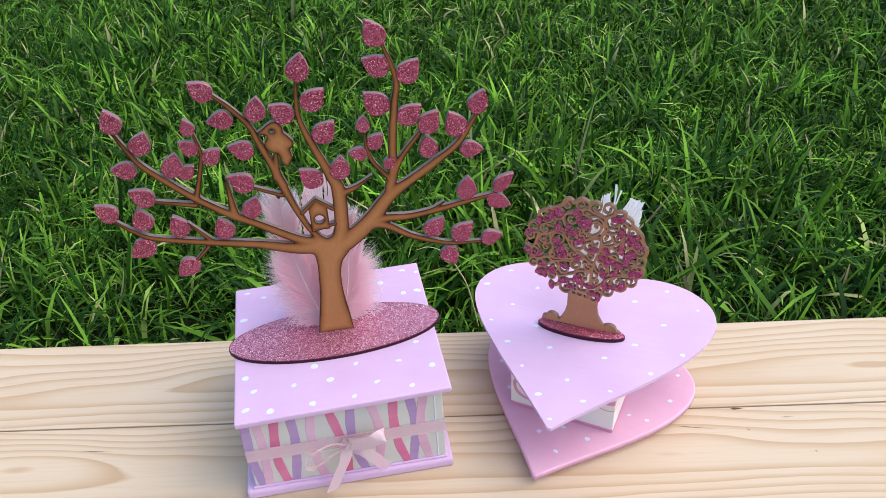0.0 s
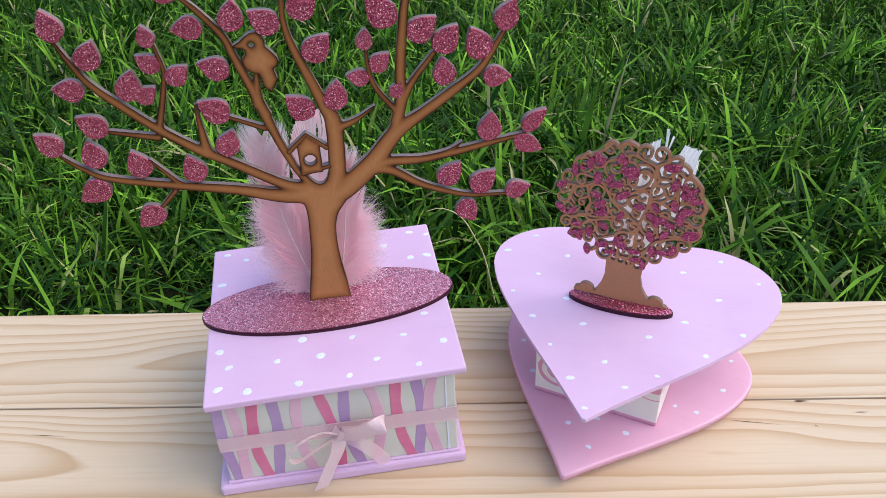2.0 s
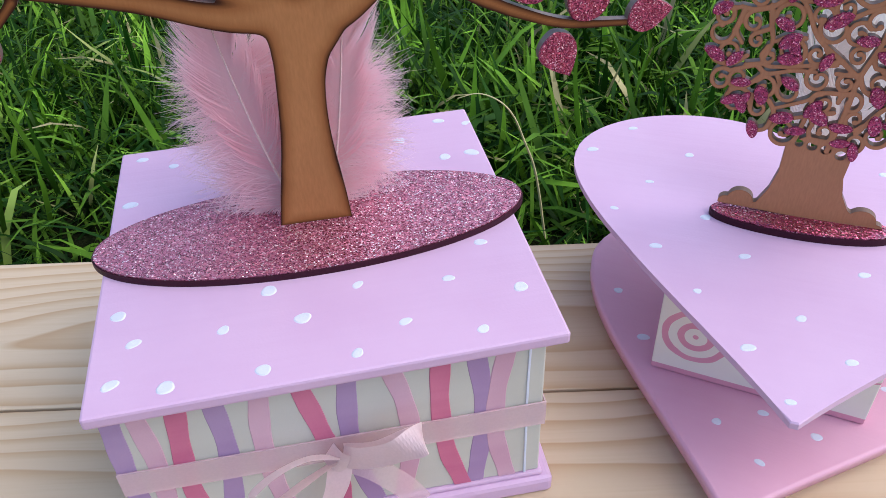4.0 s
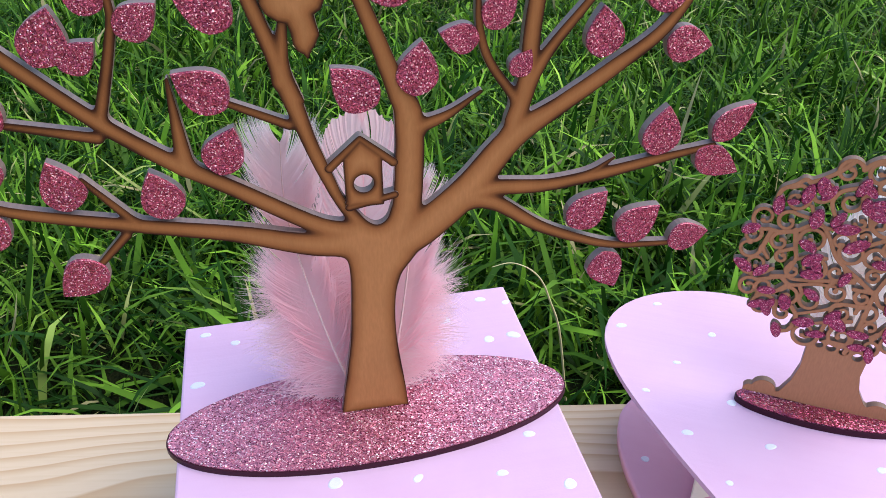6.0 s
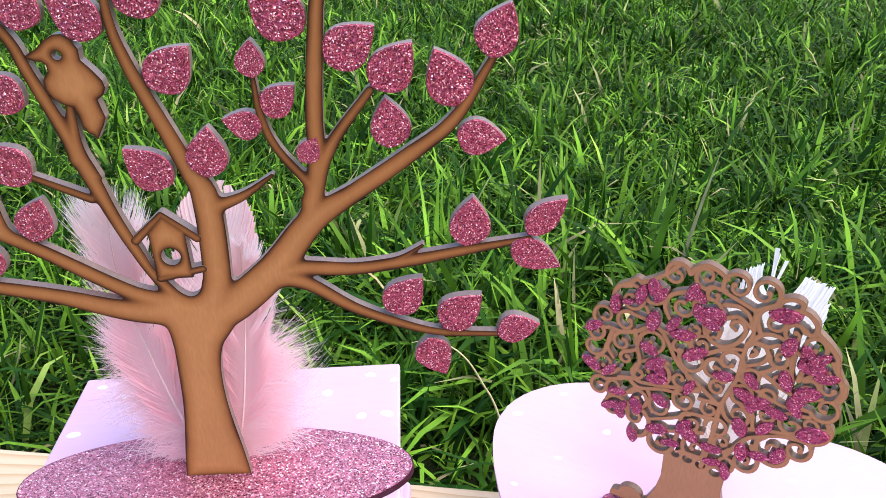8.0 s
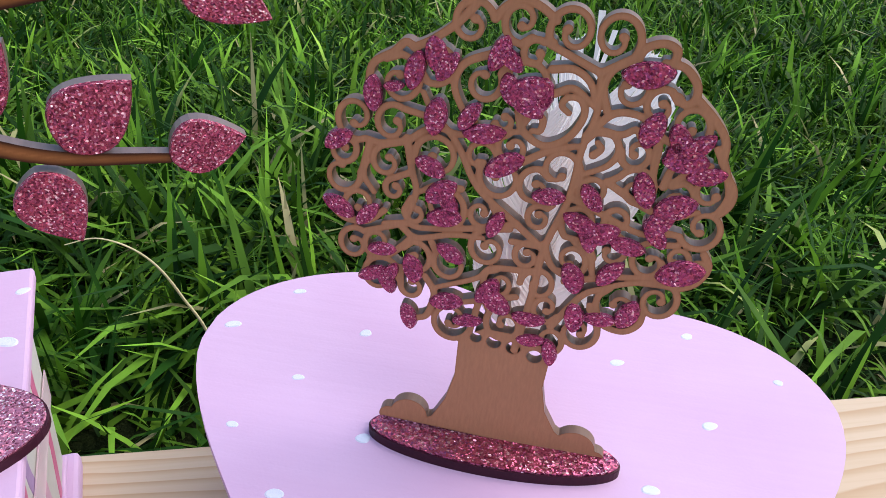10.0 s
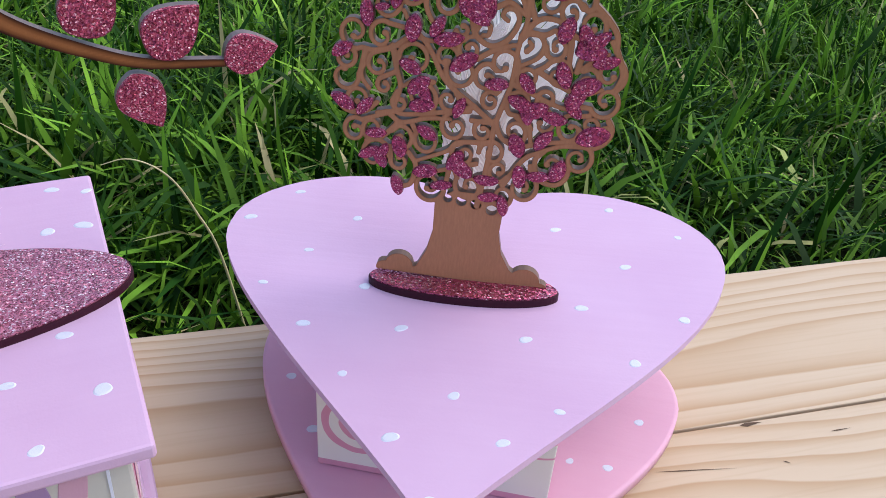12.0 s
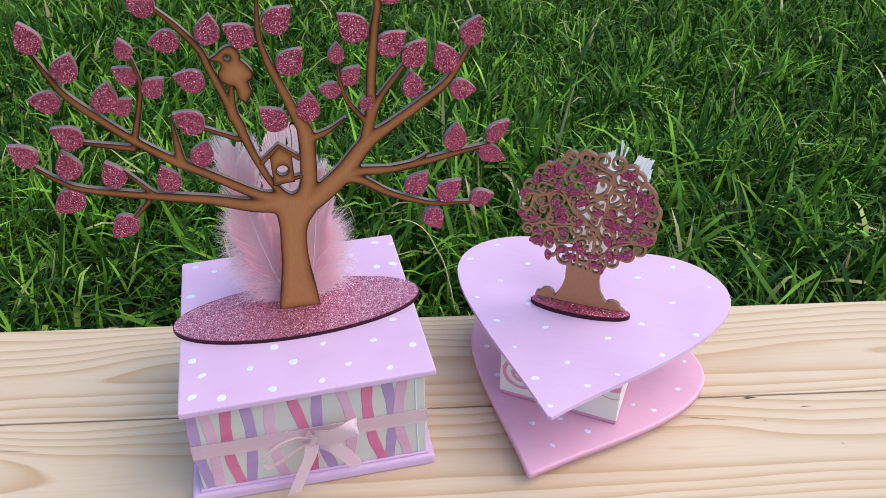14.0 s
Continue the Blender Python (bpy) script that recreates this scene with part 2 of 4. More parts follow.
def cut_edge(name, colour, gloss=0.45):
    n = Nodes(name)
    c = n.mix(n.noise(n.coords((500, 60, 500)), 2.0, 3), colour, tuple(2.0 * v for v in colour))
    return n.set(Base_Color=c, Roughness=0.42, Specular_IOR_Level=gloss)


def pine(name):
    """Planed pine, cut from a log whose heart lies below the board: rings as bands and arches, with knots' clouds and fibre."""
    n = Nodes(name)
    r = n.random()
    c = n.tree.nodes.new("ShaderNodeTexCoord").outputs["Object"]
    shift = n.node("ShaderNodeCombineXYZ", X=n.math("MULTIPLY", r, 3.7), Y=n.math("MULTIPLY", n.math("SUBTRACT", r, 0.5), 0.05), Z=0.0)
    v = n.tree.nodes.new("ShaderNodeVectorMath")
    v.operation = "ADD"
    n.link(c, v.inputs[0])
    n.link(shift.outputs[0], v.inputs[1])

    def stretched(scale):
        m = n.tree.nodes.new("ShaderNodeMapping")
        m.inputs["Scale"].default_value = scale
        n.link(v.outputs[0], m.inputs["Vector"])
        return m.outputs[0]

    xyz = n.node("ShaderNodeSeparateXYZ", Vector=v.outputs[0])
    slow = n.math("SUBTRACT", n.noise(stretched((2.2, 7, 7)), 1.0, 2, 0.45), 0.5)
    wob = n.math("SUBTRACT", n.noise(stretched((9, 30, 30)), 1.0, 3), 0.5)
    y = n.math("ADD", xyz.outputs[1], n.math("ADD", n.math("MULTIPLY", slow, 0.08), n.math("MULTIPLY", wob, 0.006)))
    z = n.math("ADD", n.math("MULTIPLY", slow, 0.06), 0.022)
    radius = n.math("SQRT", n.math("ADD", n.math("MULTIPLY", y, y), n.math("MULTIPLY", z, z)))
    ring = n.math("FRACT", n.math("DIVIDE", radius, 0.0088))
    band = n.ramp(ring, ((0.0, 0.05), (0.45, 0.15), (0.8, 0.75), (0.93, 1.0), (1.0, 0.05)))
    fibre = n.noise(stretched((14, 420, 420)), 1.0, 4)
    cloud = n.noise(stretched((5, 14, 14)), 1.0, 2)
    colour = n.mix(n.math("MULTIPLY", band, 0.8), (0.615, 0.485, 0.345), (0.45, 0.285, 0.15))
    colour = n.mix(n.math("MULTIPLY", n.ramp(cloud, ((0.45, 0.0), (0.75, 1.0))), 0.35), colour, (0.52, 0.355, 0.21))
    colour = n.mix(n.math("MULTIPLY", n.ramp(fibre, ((0.5, 0.0), (0.8, 1.0))), 0.22), colour, (0.42, 0.28, 0.16))
    h = n.math("ADD", fibre, n.math("MULTIPLY", band, 0.5))
    return n.set(Base_Color=colour, Roughness=n.ramp(fibre, ((0.2, 0.5), (0.8, 0.66))), Specular_IOR_Level=0.3, Normal=n.bump(h, 0.18, 0.0006))


def leafy(name, dark, light, dry, island=True):
    """Blades of grass: each with its own green, some dry, with light shining through."""
    n = Nodes(name)
    if island:
        r = n.tree.nodes.new("ShaderNodeNewGeometry").outputs["Random Per Island"]
    else:
        r = n.random()
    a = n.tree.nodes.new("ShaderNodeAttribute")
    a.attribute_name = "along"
    c = n.ramp(r, ((0.0, dark), (0.32, dark), (0.64, tuple(0.58 * p + 0.42 * q for p, q in zip(dark, light))), (0.90, light), (0.955, (light[0] * 1.15, light[1] * 1.04, light[2])), (0.985, dry)))
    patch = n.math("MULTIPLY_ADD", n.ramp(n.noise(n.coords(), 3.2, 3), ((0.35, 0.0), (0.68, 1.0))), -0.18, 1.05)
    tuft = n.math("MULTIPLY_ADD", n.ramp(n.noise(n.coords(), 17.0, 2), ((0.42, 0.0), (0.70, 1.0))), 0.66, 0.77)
    # darker at the root, lighter at the tip: turf shade mixed into the green
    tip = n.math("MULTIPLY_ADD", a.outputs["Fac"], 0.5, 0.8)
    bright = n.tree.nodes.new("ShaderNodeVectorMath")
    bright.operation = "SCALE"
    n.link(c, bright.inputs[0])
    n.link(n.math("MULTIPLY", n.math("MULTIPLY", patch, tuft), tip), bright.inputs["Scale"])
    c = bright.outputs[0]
    mat = n.set(Base_Color=c, Roughness=0.55, Specular_IOR_Level=0.12)
    glow = n.node("ShaderNodeBsdfTranslucent", Color=c)
    m = n.tree.nodes.new("ShaderNodeMixShader")
    m.inputs[0].default_value = 0.17
    n.link(n.bsdf.outputs[0], m.inputs[1])
    n.link(glow.outputs[0], m.inputs[2])
    n.link(m.outputs[0], n.out.inputs["Surface"])
    return mat


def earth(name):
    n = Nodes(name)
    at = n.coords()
    # near-black soil: the shade between the blades is put into its colour
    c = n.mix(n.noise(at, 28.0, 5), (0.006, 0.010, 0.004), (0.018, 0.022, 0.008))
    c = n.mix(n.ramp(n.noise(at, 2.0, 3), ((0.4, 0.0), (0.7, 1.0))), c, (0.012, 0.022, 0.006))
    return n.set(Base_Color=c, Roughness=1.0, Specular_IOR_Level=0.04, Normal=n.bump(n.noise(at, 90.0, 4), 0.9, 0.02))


def cloth(name, colour, clear):
    """Sheer satin ribbon."""
    n = Nodes(name)
    weave = n.noise(n.coords((900, 900, 900)), 1.0, 2)
    c = n.mix(weave, colour, tuple(0.86 * v for v in colour))
    return n.set(Base_Color=c, Roughness=0.36, Sheen_Weight=0.4, Alpha=clear, Normal=n.bump(weave, 0.2, 0.0003))


def down(name, colour, tip, through):
    n = Nodes(name)
    a = n.tree.nodes.new("ShaderNodeAttribute")
    a.attribute_name = "along"
    c = n.mix(a.outputs["Fac"], colour, tip)
    mat = n.set(Base_Color=c, Roughness=0.6)
    glow = n.node("ShaderNodeBsdfTranslucent", Color=c)
    m = n.tree.nodes.new("ShaderNodeMixShader")
    m.inputs[0].default_value = through
    n.link(n.bsdf.outputs[0], m.inputs[1])
    n.link(glow.outputs[0], m.inputs[2])
    n.link(m.outputs[0], n.out.inputs["Surface"])
    return mat


PINE = pine("planed_pine")
PINK = painted("lilac_pink_paint", (0.63, 0.425, 0.61), (0.595, 0.385, 0.575))
ROSE = painted("rose_pink_paint", (0.71, 0.395, 0.525), (0.675, 0.355, 0.485))
CREAM = painted("cream_paint", (0.57, 0.55, 0.505), (0.52, 0.50, 0.455), brush=0.15)
WHITE = painted("white_dot_paint", (0.70, 0.73, 0.83), (0.64, 0.66, 0.78), rough=0.5)
STRIPES = [painted("purple_stripe", (0.41, 0.27, 0.46), (0.33, 0.20, 0.39)), painted("pale_pink_stripe", (0.66, 0.41, 0.51), (0.56, 0.31, 0.42)),
           painted("hot_pink_stripe", (0.62, 0.18, 0.30), (0.50, 0.10, 0.22))]
GLITTER = glitter("rose_glitter", (0.24, 0.035, 0.085), (0.52, 0.12, 0.21), (1.0, 0.66, 0.72), scale=1350.0)
GLITTER_LEAF = glitter("rose_glitter_on_leaves", (0.16, 0.016, 0.040), (0.45, 0.075, 0.135), (1.0, 0.62, 0.68), scale=46.0, tilt=0.95, metal=0.6)
GLITTER_LITTLE = glitter("rose_glitter_on_small_leaves", (0.18, 0.018, 0.06), (0.46, 0.07, 0.165), (1.0, 0.52, 0.60), scale=22.0, tilt=0.9, metal=0.6)
GLITTER_PALE = glitter("pale_rose_glitter", (0.17, 0.020, 0.055), (0.60, 0.21, 0.31), (1.0, 0.86, 0.95), scale=1900.0, tilt=0.75, metal=0.6)
MDF = burnt_wood("scorched_sheet_wood", (0.46, 0.195, 0.072), (0.030, 0.007, 0.003), 1.9, (0.225, 0.074, 0.018))
MDF_FINE = burnt_wood("fine_cut_sheet_wood", (0.51, 0.230, 0.118), (0.36, 0.145, 0.068), 0.5)
EDGE = cut_edge("scorched_cut_edge", (0.115, 0.080, 0.072), 0.5)
EDGE_PALE = cut_edge("brown_cut_edge", (0.10, 0.055, 0.036), 0.4)
PLUM = cut_edge("plum_painted_edge", (0.028, 0.006, 0.012), 0.15)
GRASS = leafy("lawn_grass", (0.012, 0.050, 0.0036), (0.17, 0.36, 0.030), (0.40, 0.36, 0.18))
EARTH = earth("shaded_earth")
RIBBON = cloth("sheer_pink_ribbon", (0.84, 0.60, 0.66), 0.50)
SATIN = cloth("pink_satin", (0.93, 0.75, 0.78), 0.92)
PINK_DOWN = down("pink_feather_down", (0.99, 0.67, 0.725), (0.99, 0.86, 0.88), 0.60)
STRAW = Nodes("dry_straw").set(Base_Color=(0.55, 0.50, 0.28), Roughness=0.6)
CRACK = Nodes("dark_crack").set(Base_Color=(0.10, 0.06, 0.035), Roughness=0.9)
WHITE_DOWN = down("white_feather_down", (0.97, 0.96, 0.95), (0.98, 0.98, 0.97), 0.22)
QUILL = Nodes("quill_horn").set(Base_Color=(0.85, 0.62, 0.60), Roughness=0.35)

# ---- the bench and the lawn ----
BENCH = pose(0.190, 0.1685, 0.0, 0, 0, -9.65)       # at the bench's back edge, x along the boards
GROUND_Z = -0.080

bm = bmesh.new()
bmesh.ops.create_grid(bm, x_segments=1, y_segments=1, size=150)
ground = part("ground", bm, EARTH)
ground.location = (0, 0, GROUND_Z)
tagged(ground, "near-black earth under a mown lawn, coloured for the shade between blades", "ground", kind="structure")

bench = thing("wooden_bench", BENCH, "pale planed pine bench boards with brown grain", "bench")
for q in range(4):
    y1 = -0.112 * q - (0.0008 if q else 0)
    bm = box_bm(-1.2, 1.4, -0.0556, 0.0556, -0.034, 0, 0.0006)
    board = part("board", bm, PINE, bench)
    board.location = (0.031 * q, y1 - 0.0553, 0)
for x in (-0.8, 0.95):
    part("bearer", box_bm(x - 0.03, x + 0.03, -0.44, -0.01, GROUND_Z, -0.034, 0.002), PINE, bench)

# cracks and specks in the boards, on their faces
for x0, y0, x1, y1, wide in ((-0.155, 0.087, -0.124, 0.079, 0.0004), (0.465, -0.006, 0.477, -0.008, 0.0005), (0.370, 0.004, 0.408, -0.008, 0.0004), (0.426, 0.0125, 0.438, 0.0105, 0.0016),
                             (0.430, -0.012, 0.4325, -0.0145, 0.0005), (0.475, -0.046, 0.477, -0.048, 0.0005), (0.262, -0.064, 0.264, -0.066, 0.0005)):
    bm = bmesh.new()
    a, b = BENCH.inverted() @ Vector((x0, y0, 0)), BENCH.inverted() @ Vector((x1, y1, 0))
    side = (b - a).cross(Vector((0, 0, 1))).normalized() * wide
    mid = (a + b) / 2
    ring = [a, mid + (a - b) * 0.2 + side * 0.8, mid + side * 0.5, b, mid - side * 0.6, mid + (a - b) * 0.2 - side * 0.7]
    bm.faces.new([bm.verts.new(p + Vector((0, 0, 0.00025))) for p in ring])
    bmesh.ops.recalc_face_normals(bm, faces=bm.faces[:])
    part("crack", bm, CRACK, bench, "dark crack")


def grass_mesh(name, n, depth, left, right, low, high, wide, seed, gap, around=0.0):
    """Blades of grass behind the bench's back edge, to that depth, as one mesh; or, with around, over the wider lawn round them."""
    g = np.random.default_rng(seed)
    v = depth * g.random(n * 3) ** 0.95 + gap
    u = -(left + 0.72 * v) + g.random(n * 3) * (left + right + 1.75 * v)
    keep = g.random(n * 3) < (left + right + 1.75 * v) / (left + right + 1.75 * depth)
    keep &= g.random(n * 3) < np.clip(0.18 + 1.7 * (v - gap), 0, 1)
    if around:
        u, v = (g.random((2, n * 3)) - 0.5) * 2 * around
        behind = (v > -0.02) & (v < depth) & (u > -(left + 0.72 * v)) & (u < right + 1.03 * v)
        keep = ~behind & ~((u > -1.3) & (u < 1.5) & (v > -0.54) & (v < 0.09))
    u, v = u[keep][:n], v[keep][:n]
    n = len(u)
    # tufts: blades of one tuft lean alike
    cell = (np.floor(u / 0.045) * 7919 + np.floor(v / 0.045) * 104729).astype(np.int64)
    tuft = np.random.default_rng(3).random((4096, 4))[np.abs(cell) % 4096]
    head = g.normal(0, 1.6, n) + tuft[:, 0] * 2 * math.pi
    length = (low + (high - low) * g.random(n) ** 1.8) * (0.75 + 0.5 * tuft[:, 1])
    bare = np.sin(u * 5.3 + 1.0) * np.sin(v * 4.7 + 0.4) * 0.16
    length *= 1 + bare
    wid = wide * (0.55 + 0.8 * g.random(n)) * np.clip(length / high, 0.5, 1.2)
    lean = np.abs(g.normal(0.42, 0.45, n)) + 0.35 * tuft[:, 2]
    bend = g.normal(1.05, 0.8, n) + 0.25 * np.clip(v, 0, 1.6)
    rows = 4
    dx, dy = np.cos(head), np.sin(head)
    tw = g.normal(0, 0.6, n)
    sx, sy = -np.sin(head + tw), np.cos(head + tw)
    px, py, pz = u.copy(), v.copy(), np.zeros(n)
    co, along = [], []
    for r in range(rows):
        k = r / (rows - 1)
        half = wid * 0.5 * (0.75, 1.0, 0.72, 0.0)[r]
        if r < rows - 1:
            co += [np.column_stack((px - sx * half, py - sy * half, pz)), np.column_stack((px + sx * half, py + sy * half, pz))]
            along += [np.full(n, k), np.full(n, k)]
        else:
            co.append(np.column_stack((px, py, pz)))
            along.append(np.full(n, k))
        a = np.clip(lean + bend * (k + 0.16), 0.0, 1.9)
        step = length / (rows - 1)
        px, py, pz = px + dx * np.sin(a) * step, py + dy * np.sin(a) * step, pz + np.cos(a) * step
    co = np.stack(co, 1)
    # none grows through the bench
    low_y = co[:, :, 1].min(1)
    co[:, :, 1] += np.where((v > 0) & (low_y < 0.002) & (co[:, :, 2].max(1) < 0.115), 0.003 - low_y, 0)[:, None]
    per = 2 * rows - 1
    base = (np.arange(n) * per)[:, None]
    quads = np.concatenate([base + np.array([2 * r, 2 * r + 1, 2 * r + 3, 2 * r + 2]) for r in range(rows - 2)], 0)
    tris = base + np.array([per - 3, per - 2, per - 1])
    me = bpy.data.meshes.new(name)
    me.vertices.add(n * per)
    me.vertices.foreach_set("co", co.astype(np.float32).ravel())
    loops = np.concatenate((quads.ravel(), tris.ravel()))
    sizes = np.concatenate((np.full(len(quads), 4), np.full(len(tris), 3)))
    me.loops.add(len(loops))
    me.loops.foreach_set("vertex_index", loops.astype(np.int32))
    me.polygons.add(len(sizes))
    me.polygons.foreach_set("loop_start", np.concatenate(([0], np.cumsum(sizes)[:-1])).astype(np.int32))
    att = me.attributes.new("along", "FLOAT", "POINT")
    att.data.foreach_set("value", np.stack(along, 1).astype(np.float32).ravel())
    me.update(calc_edges=True)
    me.polygons.foreach_set("use_smooth", np.ones(len(me.polygons), bool))
    return me


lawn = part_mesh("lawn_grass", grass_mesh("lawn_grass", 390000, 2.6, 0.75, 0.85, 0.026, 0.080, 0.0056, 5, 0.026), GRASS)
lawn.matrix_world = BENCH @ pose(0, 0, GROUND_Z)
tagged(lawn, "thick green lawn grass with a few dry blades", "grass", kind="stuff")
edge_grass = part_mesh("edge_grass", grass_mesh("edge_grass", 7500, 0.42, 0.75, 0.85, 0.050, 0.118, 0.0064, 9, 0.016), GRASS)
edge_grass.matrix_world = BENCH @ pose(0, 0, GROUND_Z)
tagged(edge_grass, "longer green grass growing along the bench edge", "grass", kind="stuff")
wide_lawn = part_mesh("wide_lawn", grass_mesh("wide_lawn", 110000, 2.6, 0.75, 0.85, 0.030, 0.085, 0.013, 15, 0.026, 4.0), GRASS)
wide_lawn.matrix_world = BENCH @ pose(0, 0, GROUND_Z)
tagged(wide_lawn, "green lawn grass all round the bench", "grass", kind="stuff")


bm = bmesh.new()
line = [Vector(p) for p in smooth_line(((0.243, 0.240, GROUND_Z), (0.229, 0.232, 0.000), (0.217, 0.224, 0.036), (0.208, 0.218, 0.058), (0.198, 0.215, 0.071), (0.186, 0.215, 0.077), (0.174, 0.215, 0.0755)), n=6)]
rows = []
for q, p in enumerate(line):
    r = 0.0009 * (1 - 0.75 * q / len(line))
    t = (line[min(q + 1, len(line) - 1)] - line[max(q - 1, 0)]).normalized()
    s = t.cross(Vector((0, 1, 0))).normalized()
    rows.append([bm.verts.new(p + r * (s * math.cos(a) + Vector((0, 1, 0)) * math.sin(a))) for a in (0.0, 1.57, 3.14, 4.71)])
for a, b in zip(rows, rows[1:]):
    for q in range(4):
        bm.faces.new((a[q], a[(q + 1) % 4], b[(q + 1) % 4], b[q]))
stem = part("grass_stem", bm, STRAW, smooth=True)
tagged(stem, "dry straw-coloured grass stem arching over the lawn", "grass stem")


# ---- painted dots, shared by the boxes ----
def dot_mesh(seed):
    g = random.Random(seed)
    bm = bmesh.new()
    n = 20
    tilt = g.random() * 6
    rim = [(1 + 0.10 * math.sin(2 * a + tilt) + 0.05 * math.sin(3 * a + 2 * tilt) + g.uniform(-0.012, 0.012), a) for a in (2 * math.pi * q / n for q in range(n))]
    low = [bm.verts.new((r * math.cos(a), r * math.sin(a), 0)) for r, a in rim]
    high = [bm.verts.new((0.82 * r * math.cos(a), 0.82 * r * math.sin(a), 0.12)) for r, a in rim]
    for q in range(n):
        bm.faces.new((low[q], low[(q + 1) % n], high[(q + 1) % n], high[q]))
    bm.faces.new(high)
    me = bpy.data.meshes.new("dot")
    bm.to_mesh(me)
    bm.free()
    me.materials.append(WHITE)
    return me


DOTS = [dot_mesh(q) for q in range(4)]


def dots(parent, places, z, size, spread=0.25):
    g = random.Random(len(places))
    for x, y in places:
        d = new("dot", g.choice(DOTS))
        d.parent = parent
        s = size * g.uniform(1 - spread, 1 + spread)
        d.matrix_local = pose(x / 1000, y / 1000, z, 0, 0, g.uniform(-30, 30)) @ Matrix.Diagonal((s * 1.18, s * 0.92, s, 1))


def dots_on(parent, at, places, z, size):
    inv = at.inverted()
    local = [inv @ Vector((x / 1000, y / 1000, 0)) for x, y in places]
    dots(parent, [(p.x * 1000, p.y * 1000) for p in local], z, size)


# ---- the square keepsake box ----
LID_Z = 0.0957
keepsake = thing("keepsake_box", pose(0, 0, 0), "lilac-pink wooden keepsake box with white dots and painted wavy stripes", "box")
part("base", box_bm(-0.004, 0.1705, 0.002, 0.166, 0.0, 0.0095, 0.0022), PINK, keepsake, "lilac-pink base board")
part("plinth", box_bm(0.002, 0.1662, 0.0045, 0.162, 0.0095, 0.0118, 0.0008), PINK, keepsake, "lilac-pink plinth")
part("body", box_bm(0.004, 0.1648, 0.006, 0.160, 0.0118, 0.0903, 0.0008), CREAM, keepsake, "cream-painted box walls")
lid = part("lid", box_bm(0.0, 0.17, 0.0, 0.1665, 0.0903, LID_Z, 0.0012), PINK, keepsake, "lilac-pink lid with white dots")
LID_AT = pose(0.0855, 0.0833, 0, 0, 0, 1.3) @ pose(-0.085, -0.08325, 0)
lid.matrix_local = LID_AT
dots_on(lid, LID_AT, [(9, 157), (24, 148), (50, 144), (7, 120), (131, 145), (153, 159), (166, 154), (150, 126), (163, 127), (66, 49), (100, 45), (135, 41)], LID_Z, 0.0025)
dots_on(lid, LID_AT, [(161, 30), (152, 60), (10, 47), (17, 31), (49, 31), (78, 31), (115, 21), (142, 11), (63, 8), (96, 9), (11, 12), (30, 7), (110, 158), (84, 153)], LID_Z, 0.0025)


def stripe(parent, pts, width, material, side=False, lift_by=0.0):
    """One wavy painted stripe on the front (or the right side) of the box, pts along and up in millimetres."""
    line = smooth_line(pts, n=5)
    bm = bmesh.new()
    rows = []
    for q, (s, h) in enumerate(line):
        w = width * (1 + 0.06 * math.sin(q * 1.3 + pts[0][0])) / 2
        row = []
        for off, lift in ((-w, 0.0), (-w * 0.93, 0.00022), (w * 0.93, 0.00022), (w, 0.0)):
            a, b = (s + off) / 1000, h / 1000
            lift += lift_by if lift else 0.0
            row.append(bm.verts.new((0.1648 + lift, a, b) if side else (a, 0.006 - lift, b)))
        rows.append(row)
    for r0, r1 in zip(rows, rows[1:]):
        for a in range(3):
            bm.faces.new((r0[a], r0[a + 1], r1[a + 1], r1[a]))
    bmesh.ops.recalc_face_normals(bm, faces=bm.faces[:])
    return part("stripe", bm, material, parent)


for kind, pts in (
        (0, ((8, 90), (7, 65), (7, 42), (11, 12))), (1, ((16, 90), (18, 61), (17, 38), (16, 12))), (2, ((31, 90), (28, 63), (27, 38), (31, 12))),
        (0, ((43, 90), (44, 62), (42, 39), (38, 12))), (1, ((60, 90), (57, 64), (58, 33), (62, 12))), (2, ((73, 90), (78, 64), (82, 40), (82, 12))),
        (0, ((91, 90), (89, 64), (90, 38), (96, 12))), (1, ((106, 90), (111, 67), (112, 43), (107, 12))), (2, ((125, 90), (124, 64), (126, 36), (132, 12))),
        (0, ((138, 90), (141, 61), (140, 38), (137, 12))), (1, ((150, 90), (146, 64), (146, 39), (151, 12)))):
    stripe(keepsake, pts, 7.6, STRIPES[kind], lift_by=0.0001 * kind)
stripe(keepsake, ((158.6, 90), (158.2, 64), (158.4, 38), (158.6, 12)), 0.9, WHITE, lift_by=0.0003)
for kind, y, sway in ((1, 18, 5), (2, 34, -4), (0, 52, 4), (1, 70, -5), (2, 88, 4), (0, 106, -4), (1, 124, 4), (2, 142, -3)):
    stripe(keepsake, ((y, 90), (y + sway, 66), (y - sway, 40), (y + sway * 0.5, 12)), 6.5, STRIPES[kind], True)


